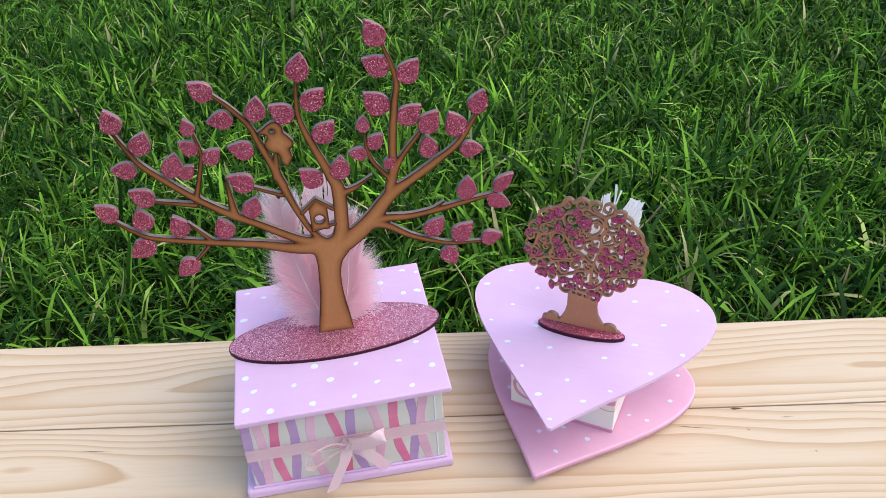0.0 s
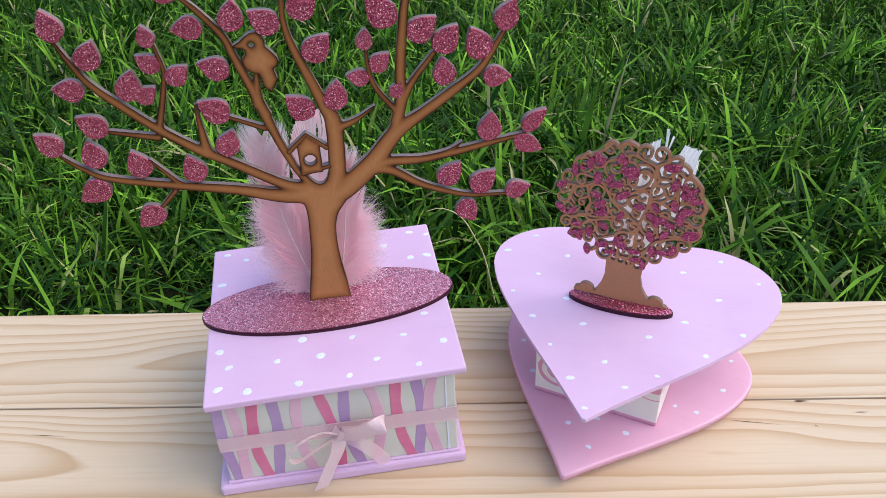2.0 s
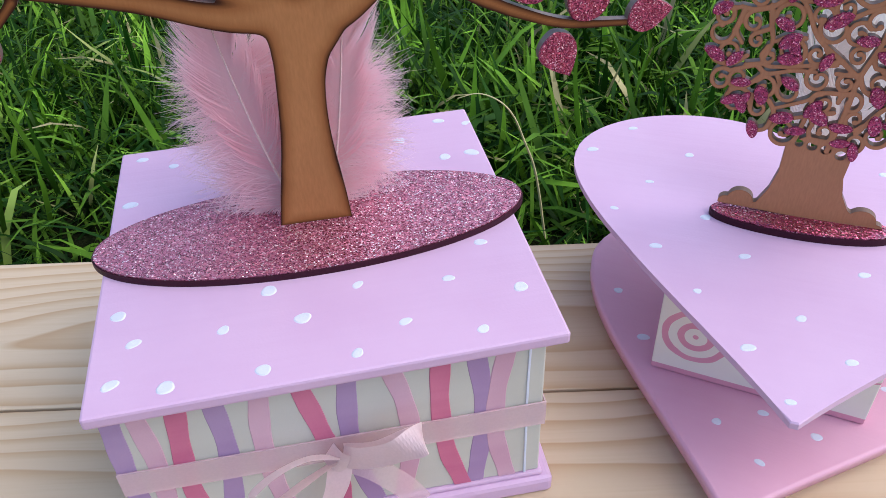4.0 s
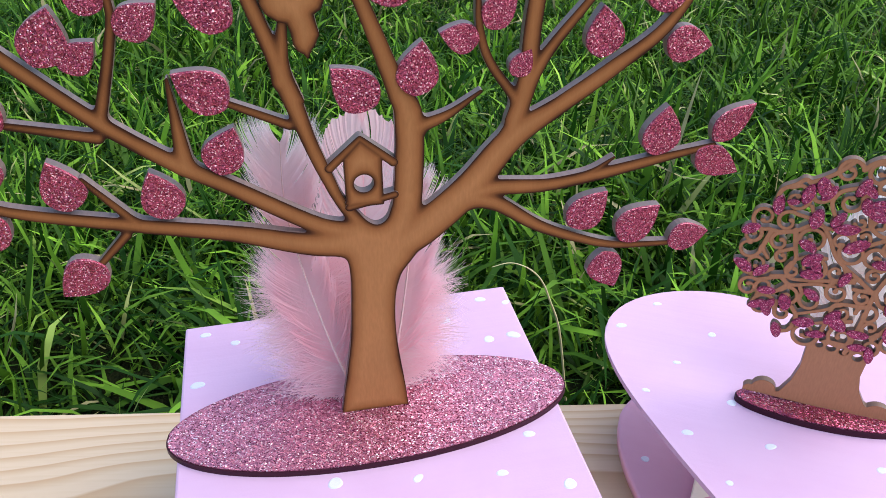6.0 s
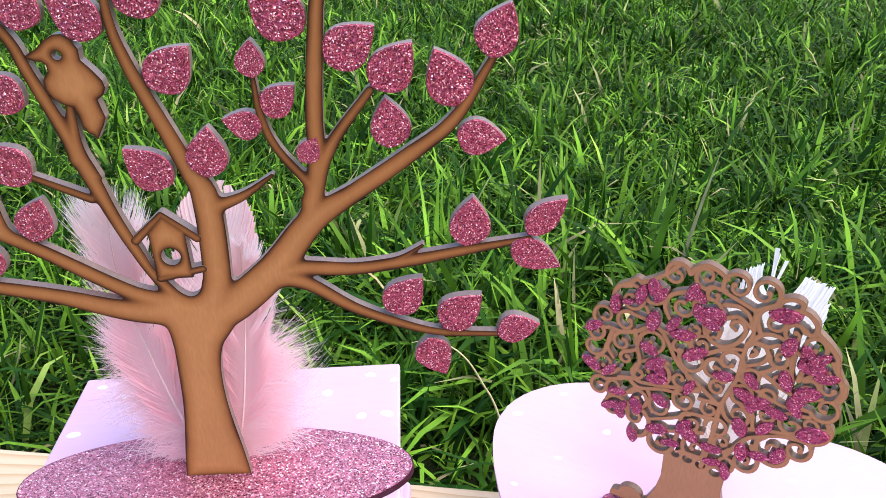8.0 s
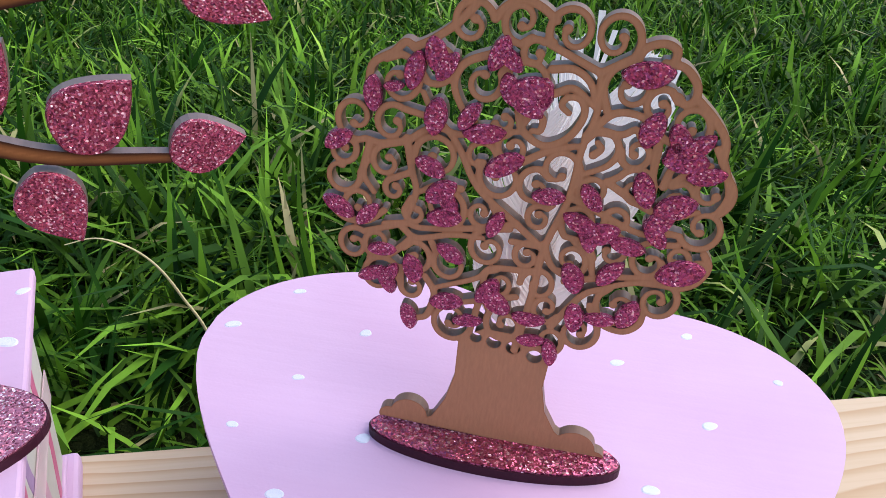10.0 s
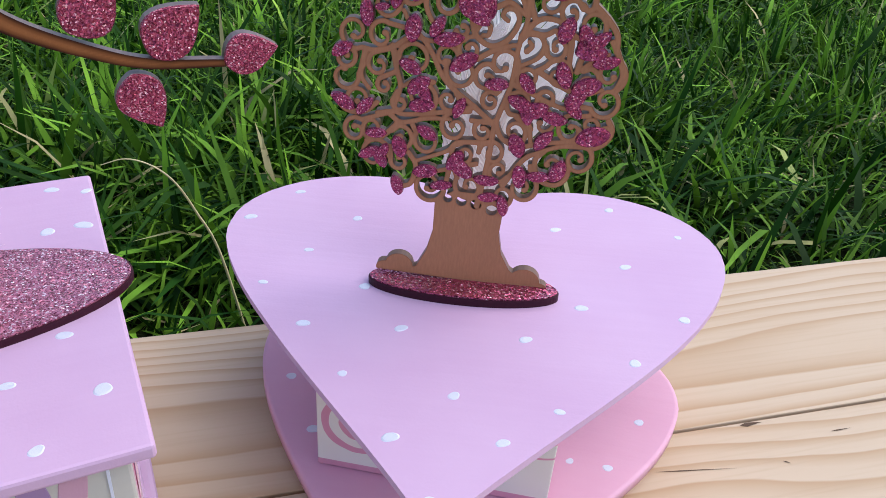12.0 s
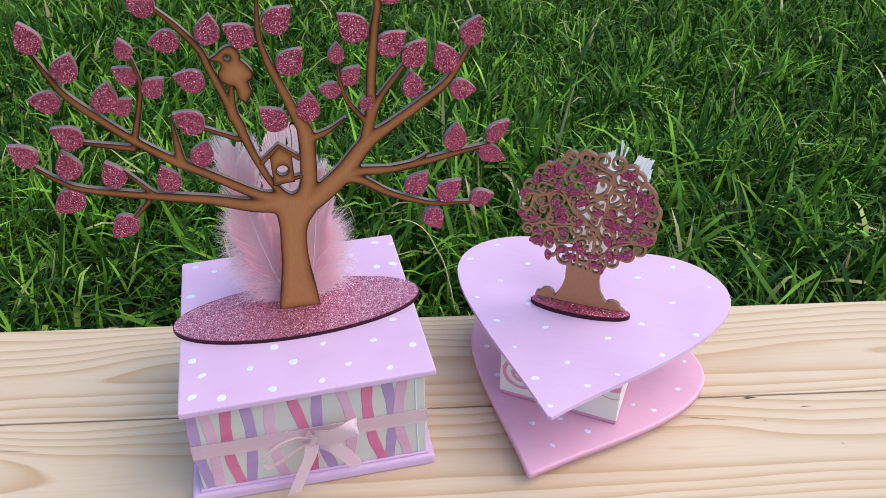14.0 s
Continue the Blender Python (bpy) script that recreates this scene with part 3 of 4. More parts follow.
def strip(pts, across, width, thick=0.0003, n=8, taper=None):
    """A ribbon along the curve through pts; across: the way of its width at each point, or one for all. Metres."""
    line = smooth_line(pts, n=n)
    ways = smooth_line(across, n=n) if isinstance(across[0], (tuple, list)) else [across] * len(line)
    bm = bmesh.new()
    rows = []
    m = len(line) - 1
    for q, (p, w) in enumerate(zip(line, ways)):
        p, w = Vector(p), Vector(w).normalized()
        half = width / 2 * (taper(q / m) if taper else 1)
        rows.append([bm.verts.new(p + w * half * k) for k in (-1, -0.94, -0.5, 0, 0.5, 0.94, 1)])
    for a, b in zip(rows, rows[1:]):
        for q in range(6):
            bm.faces.new((a[q], a[q + 1], b[q + 1], b[q]))
    bmesh.ops.solidify(bm, geom=bm.faces[:], thickness=thick)
    return bm


# the ribbon goes round the box and is tied in a bow at the front
band = part("ribbon", box_bm(0.0035, 0.1653, 0.0046, 0.0053, 0.0435, 0.0565, 0.0), RIBBON, keepsake, "sheer pale pink ribbon")
part("ribbon_side", box_bm(0.1653, 0.1658, 0.0046, 0.1605, 0.0435, 0.0565, 0.0), RIBBON, keepsake, "sheer pale pink ribbon")
part("ribbon_side", box_bm(0.0030, 0.0035, 0.0046, 0.1605, 0.0435, 0.0565, 0.0), RIBBON, keepsake, "sheer pale pink ribbon")
bow = part("bow", strip([(0.080, 0.001, 0.0545), (0.083, -0.003, 0.0525), (0.087, -0.003, 0.0500), (0.090, 0.001, 0.0485)], (0.5, 0, 0.86), 0.010), SATIN, keepsake, "pale pink satin bow")
part("loop", strip([(0.084, -0.002, 0.0535), (0.073, -0.006, 0.0610), (0.061, -0.010, 0.0605), (0.0515, -0.012, 0.0535), (0.0500, -0.0125, 0.0465), (0.0565, -0.012, 0.0440), (0.069, -0.008, 0.0490), (0.083, -0.001, 0.0505)],
                   [(0, -0.75, 0.66), (0, -0.77, 0.64), (0.1, -0.8, 0.6), (0.2, -0.8, 0.55), (0.1, -0.84, 0.53), (0, -0.86, 0.5), (0, -0.85, 0.52), (0, -0.75, 0.66)], 0.0095), SATIN, bow)
part("loop", strip([(0.085, -0.001, 0.052), (0.094, -0.008, 0.058), (0.106, -0.014, 0.067), (0.114, -0.013, 0.070), (0.113, -0.007, 0.063), (0.100, -0.003, 0.053), (0.086, 0.0, 0.051)],
                   [(0.2, 0.1, 0.95), (-0.35, 0.2, 0.9), (-0.5, 0.2, 0.85), (-0.3, 0.9, 0.4), (0.3, 0.9, 0.4), (-0.2, 0.4, 0.9), (0, 0.3, 0.9)], 0.0115), SATIN, bow)
part("tail", strip([(0.084, -0.002, 0.050), (0.081, -0.006, 0.040), (0.0745, -0.008, 0.027), (0.0685, -0.009, 0.013), (0.0665, -0.0095, 0.0085)], (0.97, 0.1, 0.22), 0.0105), SATIN, bow)
part("tail", strip([(0.086, -0.002, 0.050), (0.096, -0.004, 0.045), (0.106, -0.0045, 0.033), (0.112, -0.003, 0.020), (0.1125, -0.002, 0.016)],
                   [(0.3, 0.1, 0.95), (0.5, 0.3, 0.8), (0.8, 0.4, 0.5), (0.95, 0.3, 0.2), (0.95, 0.3, 0.1)], 0.0095), RIBBON, bow)

# ---- the tree ornament on the lid ----
T = 3.4            # thickness of the sheet wood, mm
TREE_Y = 0.0870
tree = thing("tree_ornament", pose(0, 0, 0), "brown laser-cut wooden tree with pink glitter leaves on an oval stand", "tree ornament")
oval = [(0.0865 + 0.0905 * math.cos(a) * math.cos(radians(1.5)) - 0.0315 * math.sin(a) * math.sin(radians(1.5)),
         0.0855 + 0.0905 * math.cos(a) * math.sin(radians(1.5)) + 0.0315 * math.sin(a) * math.cos(radians(1.5))) for a in (2 * math.pi * q / 96 for q in range(96))]
stand = part("stand", outline_bm(oval, LID_Z, LID_Z + 0.0028, 0.0005), PLUM, tree, "dark plum edge of the oval stand")
crust = [(0.0865 + (x - 0.0865) * 0.992, 0.0855 + (y - 0.0855) * 0.985) for x, y in oval]
part("glitter_crust", outline_bm(crust, LID_Z + 0.0028, LID_Z + 0.0034, 0.0004, 1), GLITTER_PALE, stand, "rose glitter crust")

sheet = Sheet(-64, 236, 96, 360, 0.75)
sheet.poly(smooth_line(((102.9, 92), (101.3, 112), (98.4, 140), (98.5, 160), (101, 172), (106, 184), (92, 202), (76, 196), (66, 192), (77.5, 186), (80.9, 178), (80.4, 160), (78.6, 138), (74.5, 112), (71.6, 92)), n=5))
sheet.limb(((90, 176), (92, 190), (100, 196)), (6.4, 7.4, 7.4), 4)
sheet.limb(((92, 190), (69, 191), (39, 200), (4, 208), (-34, 218), (-48, 227), (-58, 237)), (6.40, 5.14, 3.61, 2.77, 2.10, 1.68, 1.09), 3.0)
sheet.limb(((6, 209), (-8, 228)), (1.76, 1.01), 2.0)
sheet.limb(((2, 204), (-9, 193)), (1.76, 1.26), 2.0)
sheet.limb(((88, 194), (71, 199.5), (42, 219), (23, 231.5), (4, 247), (-13, 264), (-28, 281), (-35, 295), (-40, 308)), (5.53, 3.61, 3.19, 3.11, 2.86, 2.60, 2.10, 1.60, 1.09), 3.0)
sheet.limb(((1, 243), (-26, 250)), (2.10, 1.34), 2.0)
sheet.limb(((3, 249), (11, 273), (14, 286), (12, 301)), (2.10, 1.68, 1.34, 1.01), 2.0)
sheet.limb(((27, 230), (26.5, 262)), (3.19, 0.59), 2.5)
sheet.limb(((90, 196), (77, 219), (65, 255), (61, 269), (54.5, 290), (50.5, 303), (40, 318), (31, 328)), (5.53, 3.61, 3.44, 2.69, 2.35, 2.10, 1.76, 1.26), 2.5)
sheet.limb(((64, 242), (44, 252)), (1.76, 1.26), 2.0)
sheet.limb(((63, 258), (65.5, 279)), (2.77, 1.51), 2.0)
sheet.limb(((100, 190), (104.5, 206), (106, 240), (102, 252), (96, 270), (88.5, 292), (85.5, 309), (87.5, 332)), (6.40, 5.53, 5.24, 3.70, 2.94, 2.35, 1.68, 1.09), 2.5)
sheet.limb(((106, 236), (120, 241), (132, 249)), (3.11, 1.76, 0.67), 2.5)
sheet.limb(((96, 184), (110, 193), (128, 209), (144, 229), (162, 241), (181, 254), (199, 268), (213, 290)), (7.18, 7.57, 6.79, 5.24, 3.70, 3.19, 2.52, 1.43), 3.5)
sheet.limb(((144, 232), (148.5, 252), (150, 275), (154, 307), (156.5, 322), (154, 336), (149, 351)), (3.44, 3.28, 3.11, 2.60, 2.27, 1.76, 1.18), 2.5)
sheet.limb(((145, 237), (154, 259), (170, 280)), (3.11, 2.35, 1.51), 2.0)
sheet.limb(((145, 245), (135, 259.5), (131, 272), (130, 287)), (1.93, 1.60, 1.34, 0.92), 2.0)
sheet.limb(((128, 206), (139, 208.5), (160, 207.5), (183, 210.5), (200, 213.5), (227, 218)), (5.53, 3.61, 2.86, 2.77, 2.35, 1.34), 2.5)
sheet.limb(((176, 210), (186, 217)), (1.68, 0.59), 1.5)
sheet.limb(((130, 205), (141, 200.5), (157, 189), (175, 180.5), (192, 175), (215, 173)), (4.12, 3.19, 2.60, 2.10, 1.76, 1.26), 2.5)
sheet.poly(smooth_line(((69.5, 250), (73.0, 235), (78.0, 219.4), (80.8, 211.1), (85.0, 205.0), (89.1, 199.4), (93.2, 197.4), (97.2, 200.8), (99.2, 211.2), (99.3, 225.2), (97.6, 246)), n=5), cut=True)
plate = part_mesh("tree_cutout", sheet.mesh("tree_cutout", T, LID_Z * 1000 + 3.0), (MDF, EDGE), tree, "scorched brown sheet wood trunk with bare branches")
plate.location = (0, TREE_Y, 0)
for v in plate.data.vertices:
    v.co.y -= 0.02 * (v.co.z - 0.1)


def tree_y(z):
    return TREE_Y - 0.02 * (z - 0.1)


house = Sheet(68, 108, 196, 244, 0.4)
house.poly(((81.6, 206.5), (95.6, 206.5), (95.6, 227), (88.0, 234), (81.6, 227)))
house.limb(((76.4, 223.6), (88.0, 234.3), (99.8, 223.8)), (1.7, 1.3, 1.7), 0.4, False)
house.limb(((82.5, 206.4), (99.8, 210.2)), (1.5, 1.5), 0.4)
house.limb(((82, 208.5), (90, 209.5)), (0.9, 0.6), 0.3)
house.hole(88.5, 216.2, 3.7)
ob = part_mesh("birdhouse", house.mesh("birdhouse", T + 0.7), (MDF, EDGE), tree, "little wooden birdhouse cut-out with a round hole")
ob.location = (0, tree_y(0.215), 0)
bird = Sheet(50, 92, 258, 308, 0.4)
bird.poly(((54.4, 296.1), (59.3, 298.8), (62.8, 301.7), (66.0, 303.3), (68.8, 303.4), (71.3, 301.8), (73.3, 298.3), (73.2, 294.5), (76.6, 290.5), (78.9, 287.2), (79.4, 284.6), (78.2, 282.0), (75.8, 280.4), (76.3, 277.5), (77.1, 273.8), (75.4, 270.3), (74.2, 268.7), (72.6, 265.6), (71.4, 267.4), (69.6, 268.4), (68.3, 271.1), (67.8, 275.0), (66.9, 277.9), (63.9, 278.8), (60.5, 281.4), (59.0, 284.6), (59.0, 287.9), (61.2, 290.7), (61.3, 293.1), (59.9, 294.2), (57.3, 294.7)), 0.6)
bird.hole(65.7, 296.3, 1.6)
ob = part_mesh("bird_cutout", bird.mesh("bird_cutout", T + 0.7), (MDF, EDGE), tree, "plain bird-shaped wooden cut-out")
ob.location = (0, tree_y(0.285), 0)


def leaf_mesh(name, lop):
    """A pointed leaf, one long from its root at the origin along x, in the xz plane: sheet wood with a crust of glitter."""
    bm = bmesh.new()
    n = 14
    side = []
    for q in range(n + 1):
        u = (1 - math.cos(math.pi * q / n)) / 2
        side.append((u, 0.385 * math.sin(math.pi * u ** 0.72) ** 0.9))
    pts = [(u, w * (1 + lop)) for u, w in side] + [(u, -w * (1 - lop)) for u, w in side[-2:0:-1]]
    back = [bm.verts.new((x, 0.5, z)) for x, z in pts]
    front = [bm.verts.new((x, -0.42, z)) for x, z in pts]
    crustv = [bm.verts.new((0.45 + (x - 0.45) * 0.95, -0.60, z * 0.95)) for x, z in pts]
    m = len(pts)
    bm.faces.new(back)
    for a in range(m):
        b = (a + 1) % m
        f = bm.faces.new((back[b], back[a], front[a], front[b]))
        f.material_index = 1
        f = bm.faces.new((front[b], front[a], crustv[a], crustv[b]))
        f.material_index = 2
    bm.faces.new(crustv[::-1]).material_index = 2
    bmesh.ops.recalc_face_normals(bm, faces=bm.faces[:])
    me = bpy.data.meshes.new(name)
    bm.to_mesh(me)
    bm.free()
    for mat in (MDF, EDGE, GLITTER_LEAF):
        me.materials.append(mat)
    return me


LEAVES = [leaf_mesh("leaf", lop) for lop in (-0.12, 0.0, 0.12)]


def leaves(parent, places, slim=1.0):
    g = random.Random(len(places) * 3)
    for x, z, size, turn in places:
        ob = new("leaf", g.choice(LEAVES))
        ob.parent = parent
        k = 0.96 * size / 1000
        ob.matrix_local = pose(x / 1000, tree_y(z / 1000), z / 1000, 0, -turn, 0) @ Matrix.Diagonal((k, (T + 0.6) / 1000, k * slim, 1))


leaves(tree, ((-38, 308, 20, 102), (-29, 290, 20, 62), (-32, 277, 19, 168), (-27, 249, 21, 142), (-57, 238, 20, 129), (-38, 226, 21, 98), (-36, 215, 23, -151), (-8, 192, 22, -146),
              (-14, 216, 21, 101), (19, 209, 21, 104), (-12, 269, 21, 67), (-5, 268, 15, 33), (12, 286, 16, 140), (14, 278, 17, 33), (10, 300, 14, 101)))
leaves(tree, ((30, 326, 20, 136), (41, 308, 19, 177), (54, 305, 20, 74), (82, 303, 21, 141), (50, 279, 20, 153), (44, 250, 22, 140), (38, 225, 20, 68), (89, 331, 22, 77),
              (89, 311, 22, 37), (94, 284, 22, 41), (108, 249, 21, 81), (95, 247, 22, 137)))
leaves(tree, ((149, 351, 22, 118), (151, 330, 22, 144), (158, 323, 22, 44), (149, 301, 24, 136), (156, 290, 22, 36), (171, 281, 22, 47), (176, 258, 20, 93), (200, 273, 23, 109),
              (212, 290, 21, 68), (200, 263, 19, -10), (130, 286, 14, 87), (133, 272, 16, 45), (131, 268, 15, 167), (143, 254, 12, 54)))
leaves(tree, ((202, 216, 22, 80), (170, 187, 22, 44), (193, 177, 23, 44), (215, 173, 19, 13), (186, 172, 21, -68)))
leaves(tree, ((226.5, 220, 22, 44), (220.5, 216.5, 23.5, -31)), 0.76)


# ---- feathers ----
def feather(name, label, spine, width, fluff, material, seed, group, splits=3, point=0.25, facing=(0, -1, 0), thick=0.0010, start=0.16, flat=None):
    """A feather: a bent quill, a vane of fine barbs with splits, and loose down over the lower part. spine: points in metres, root first."""
    g = np.random.default_rng(seed)
    line = np.array(smooth_line(spine, n=14))
    seg = np.concatenate(([0], np.cumsum(np.linalg.norm(np.diff(line, axis=0), axis=1))))
    total = seg[-1]

    def at(k):
        return np.array([np.interp(k * total, seg, line[:, a]) for a in range(3)])

    empty = thing(name, pose(*spine[0]), label, "feather", group)
    root = np.array(spine[0])
    bm = bmesh.new()
    rows = []
    for q in range(25):
        k = q / 24
        p = at(k) - root
        t = at(min(k + 0.02, 1)) - at(max(k - 0.02, 0))
        t /= np.linalg.norm(t)
        s = np.cross(t, facing)
        s /= np.linalg.norm(s)
        f = -np.array(facing, float)
        r = 0.0007 * (1 - 0.8 * k)
        rows.append([bm.verts.new(Vector(p + r * (s * math.cos(a) + f * math.sin(a)))) for a in (0.0, 1.26, 2.51, 3.77, 5.03)])
    for a, b in zip(rows, rows[1:]):
        for q in range(5):
            bm.faces.new((a[q], a[(q + 1) % 5], b[(q + 1) % 5], b[q]))
    part("quill", bm, QUILL, empty, smooth=True)

    verts, faces, along = [], [], []

    def barb(p, t, s, f, length, rise, wide, curl, out, hue):
        base = len(verts)
        steps = 5
        for q in range(steps + 1):
            u = q / steps
            a = rise + curl * u
            d = p + length * u * (s * math.sin(a) + t * math.cos(a)) + f * out * u * u * length
            w = wide * (1 - 0.8 * u * u) / 2
            verts.append(d - t * w)
            verts.append(d + t * w)
            along.extend((hue, hue))
            if q:
                b = base + 2 * q
                faces.append((b - 2, b - 1, b + 1, b))

    gaps = g.random((2, splits)) * 0.75 + 0.2
    count = int(total / 0.00021)
    for hand in (-1, 1):
        for q in range(count):
            k = start + (1 - start) * (q + g.random()) / count
            p = at(k) - root
            t = at(min(k + 0.03, 1)) - at(max(k - 0.03, 0))
            t /= np.linalg.norm(t)
            s = np.cross(t, facing)
            s /= np.linalg.norm(s)
            f = -np.array(facing, float)
            shape = min(1.0, (1.03 - k) / point) ** 0.6 * min(1.0, 0.45 + k * 1.4)
            length = width * shape * (0.93 + 0.1 * g.random())
            near = np.abs(k - gaps[0 if hand < 0 else 1])
            rise = 0.80 + 0.12 * np.sin(k * 9 + hand) - (0.22 * np.exp(-(near.min() / 0.018) ** 2))
            rise += g.normal(0, 0.025)
            if flat is not None:
                length = min(length, ((1 - k) * total + flat * (0.85 + 0.3 * g.random())) / 0.80)
            barb(p, t, s * hand, f, length, rise - 0.25 * max(0.0, k - 0.8) * 5, thick, -0.28, 0.10 * g.normal(), min(1, max(0, k * 1.3 - 0.2)))
    for q in range(fluff):
        if q % 14 == 0:
            seat, hand = 0.03 + 0.50 * g.random() ** 1.2, -1 if g.random() < 0.5 else 1
            reach, slope, roll, puff = 0.70 + 0.65 * g.random(), 1.10 + g.normal(0, 0.35), g.normal(0, 0.7), 0.6 * abs(g.normal())
        k = max(0.02, seat + g.normal(0, 0.008))
        p = at(k) - root
        t = at(k + 0.03) - at(k)
        t /= np.linalg.norm(t)
        s = np.cross(t, facing)
        s /= np.linalg.norm(s)
        f = -np.array(facing, float)
        barb(p, t, s * hand, f, width * reach * (0.75 + 0.3 * g.random()) * (1.15 - 0.5 * k), slope + g.normal(0, 0.13), 0.00034, roll + g.normal(0, 0.2), puff + 0.1 * g.normal(), 0.3 + 0.5 * g.random())
    me = bpy.data.meshes.new("vane")
    me.from_pydata([tuple(v) for v in verts], [], faces)
    att = me.attributes.new("along", "FLOAT", "POINT")
    att.data.foreach_set("value", np.array(along, np.float32))
    part_mesh("vane", me, material, empty)
    return empty


def vane_feather(name, label, spine, left, right, seed, group, face, material):
    """A feather with a close vane: left and right hold (place along the quill, length of the barbs, their slope)."""
    g = np.random.default_rng(seed)
    line = np.array(smooth_line(spine, n=14))
    seg = np.concatenate(([0], np.cumsum(np.linalg.norm(np.diff(line, axis=0), axis=1))))
    root = np.array(spine[0])
    f = -np.array(face)
    empty = thing(name, pose(*spine[0]), label, "feather", group)

    def at(k):
        return np.array([np.interp(k * seg[-1], seg, line[:, a]) for a in range(3)]) - root

    bm = bmesh.new()
    rows = []
    for q in range(25):
        p, r = at(q / 24), 0.0008 * (1 - 0.7 * q / 24)
        side = np.cross((0, 0, 1), face)
        rows.append([bm.verts.new(Vector(p + r * (side * math.cos(a) + f * math.sin(a)))) for a in (0.0, 1.26, 2.51, 3.77, 5.03)])
    for a, b in zip(rows, rows[1:]):
        for q in range(5):
            bm.faces.new((a[q], a[(q + 1) % 5], b[(q + 1) % 5], b[q]))
    part("quill", bm, material, empty, smooth=True)
    verts, faces, along = [], [], []
    for hand, table in ((-1, left), (1, right)):
        ks = [row[0] for row in table]
        count, wide = 150, 9
        base = len(verts)
        for q in range(count):
            k = ks[0] + (ks[-1] - ks[0]) * q / (count - 1)
            t = at(min(k + 0.03, 1)) - at(max(k - 0.03, 0))
            t /= np.linalg.norm(t)
            s = np.cross(t, face)
            s /= np.linalg.norm(s)
            length = np.interp(k, ks, [row[1] for row in table]) * g.uniform(0.95, 1.03)
            rise = np.interp(k, ks, [row[2] for row in table]) + 0.015 * math.sin(q * 0.7)
            hue = 0.3 * g.random()
            for c in range(wide):
                u = c / (wide - 1)
                a = rise + 0.18 - 0.36 * u
                lift = 0.0016 * math.sin(u * 2.6) + 0.00025 * math.sin(q * 1.9) * u
                verts.append(at(k) + length * u * (hand * s * math.sin(a) + t * math.cos(a)) - f * lift)
                along.append(hue)
            if q and g.random() > 0.04:
                for c in range(wide - 1):
                    b = base + q * wide + c
                    faces.append((b - wide, b - wide + 1, b + 1, b))
            elif q:
                for c in range(3):
                    b = base + q * wide + c
                    faces.append((b - wide, b - wide + 1, b + 1, b))
    me = bpy.data.meshes.new("vane")
    me.from_pydata([tuple(v) for v in verts], [], faces)
    att = me.attributes.new("along", "FLOAT", "POINT")
    att.data.foreach_set("value", np.array(along, np.float32))
    part_mesh("vane", me, material, empty)
    return empty


FY = TREE_Y + 0.006
FB = LID_Z + 0.0035
PLUME = "fluffy pale pink feather standing behind the wooden tree"
feather("pink_feather", PLUME, ((0.080, FY + 0.001, FB), (0.071, FY + 0.003, 0.130), (0.0625, FY + 0.005, 0.170), (0.0585, FY + 0.007, 0.200), (0.0595, FY + 0.009, 0.226)), 0.030, 4200, PINK_DOWN, 21, "pink feathers", splits=4, point=0.16, flat=0.010)
feather("pink_feather", PLUME, ((0.094, FY + 0.003, FB), (0.101, FY + 0.005, 0.130), (0.107, FY + 0.007, 0.170), (0.109, FY + 0.009, 0.192), (0.110, FY + 0.010, 0.208)), 0.027, 4200, PINK_DOWN, 22, "pink feathers", splits=5, point=0.3)
BROAD = ((0.22, 0.020, 0.9), (0.6, 0.033, 0.82), (0.8, 0.036, 0.68), (0.9, 0.031, 0.60), (0.96, 0.027, 0.40), (1.0, 0.025, 0.02))
vane_feather("pink_feather", "broad pale pink feather standing behind the wooden tree", ((0.087, FY + 0.010, FB), (0.0895, FY + 0.020, 0.140), (0.0915, FY + 0.032, 0.180), (0.0925, FY + 0.040, 0.199)), BROAD, BROAD, 23, "pink feathers", (0.0, -1.0, 0.0), PINK_DOWN)

# ---- the heart-shaped stand ----
def heart(scale=1.0, left=1.0, n=22):
    """The outline of a heart, in metres: its tip at the origin, its axis along y."""
    def bez(p, q, r, s, k):
        return tuple((1 - k) ** 3 * a + 3 * (1 - k) ** 2 * k * b + 3 * (1 - k) * k * k * c + k ** 3 * d for a, b, c, d in zip(p, q, r, s))
    right = [bez((1.5, 0), (42, 52), (103, 100), (107, 152), k / n) for k in range(n)] + [bez((107, 152), (107, 203), (28, 222), (0, 180), k / n) for k in range(n + 1)]
    pts = right + [(-x * (1 + (left - 1) * min(1.0, max(0.0, (y - 85) / 55))), y) for x, y in right[-2::-1]]
    return [(x * scale / 1000, y * scale / 1000) for x, y in pts]


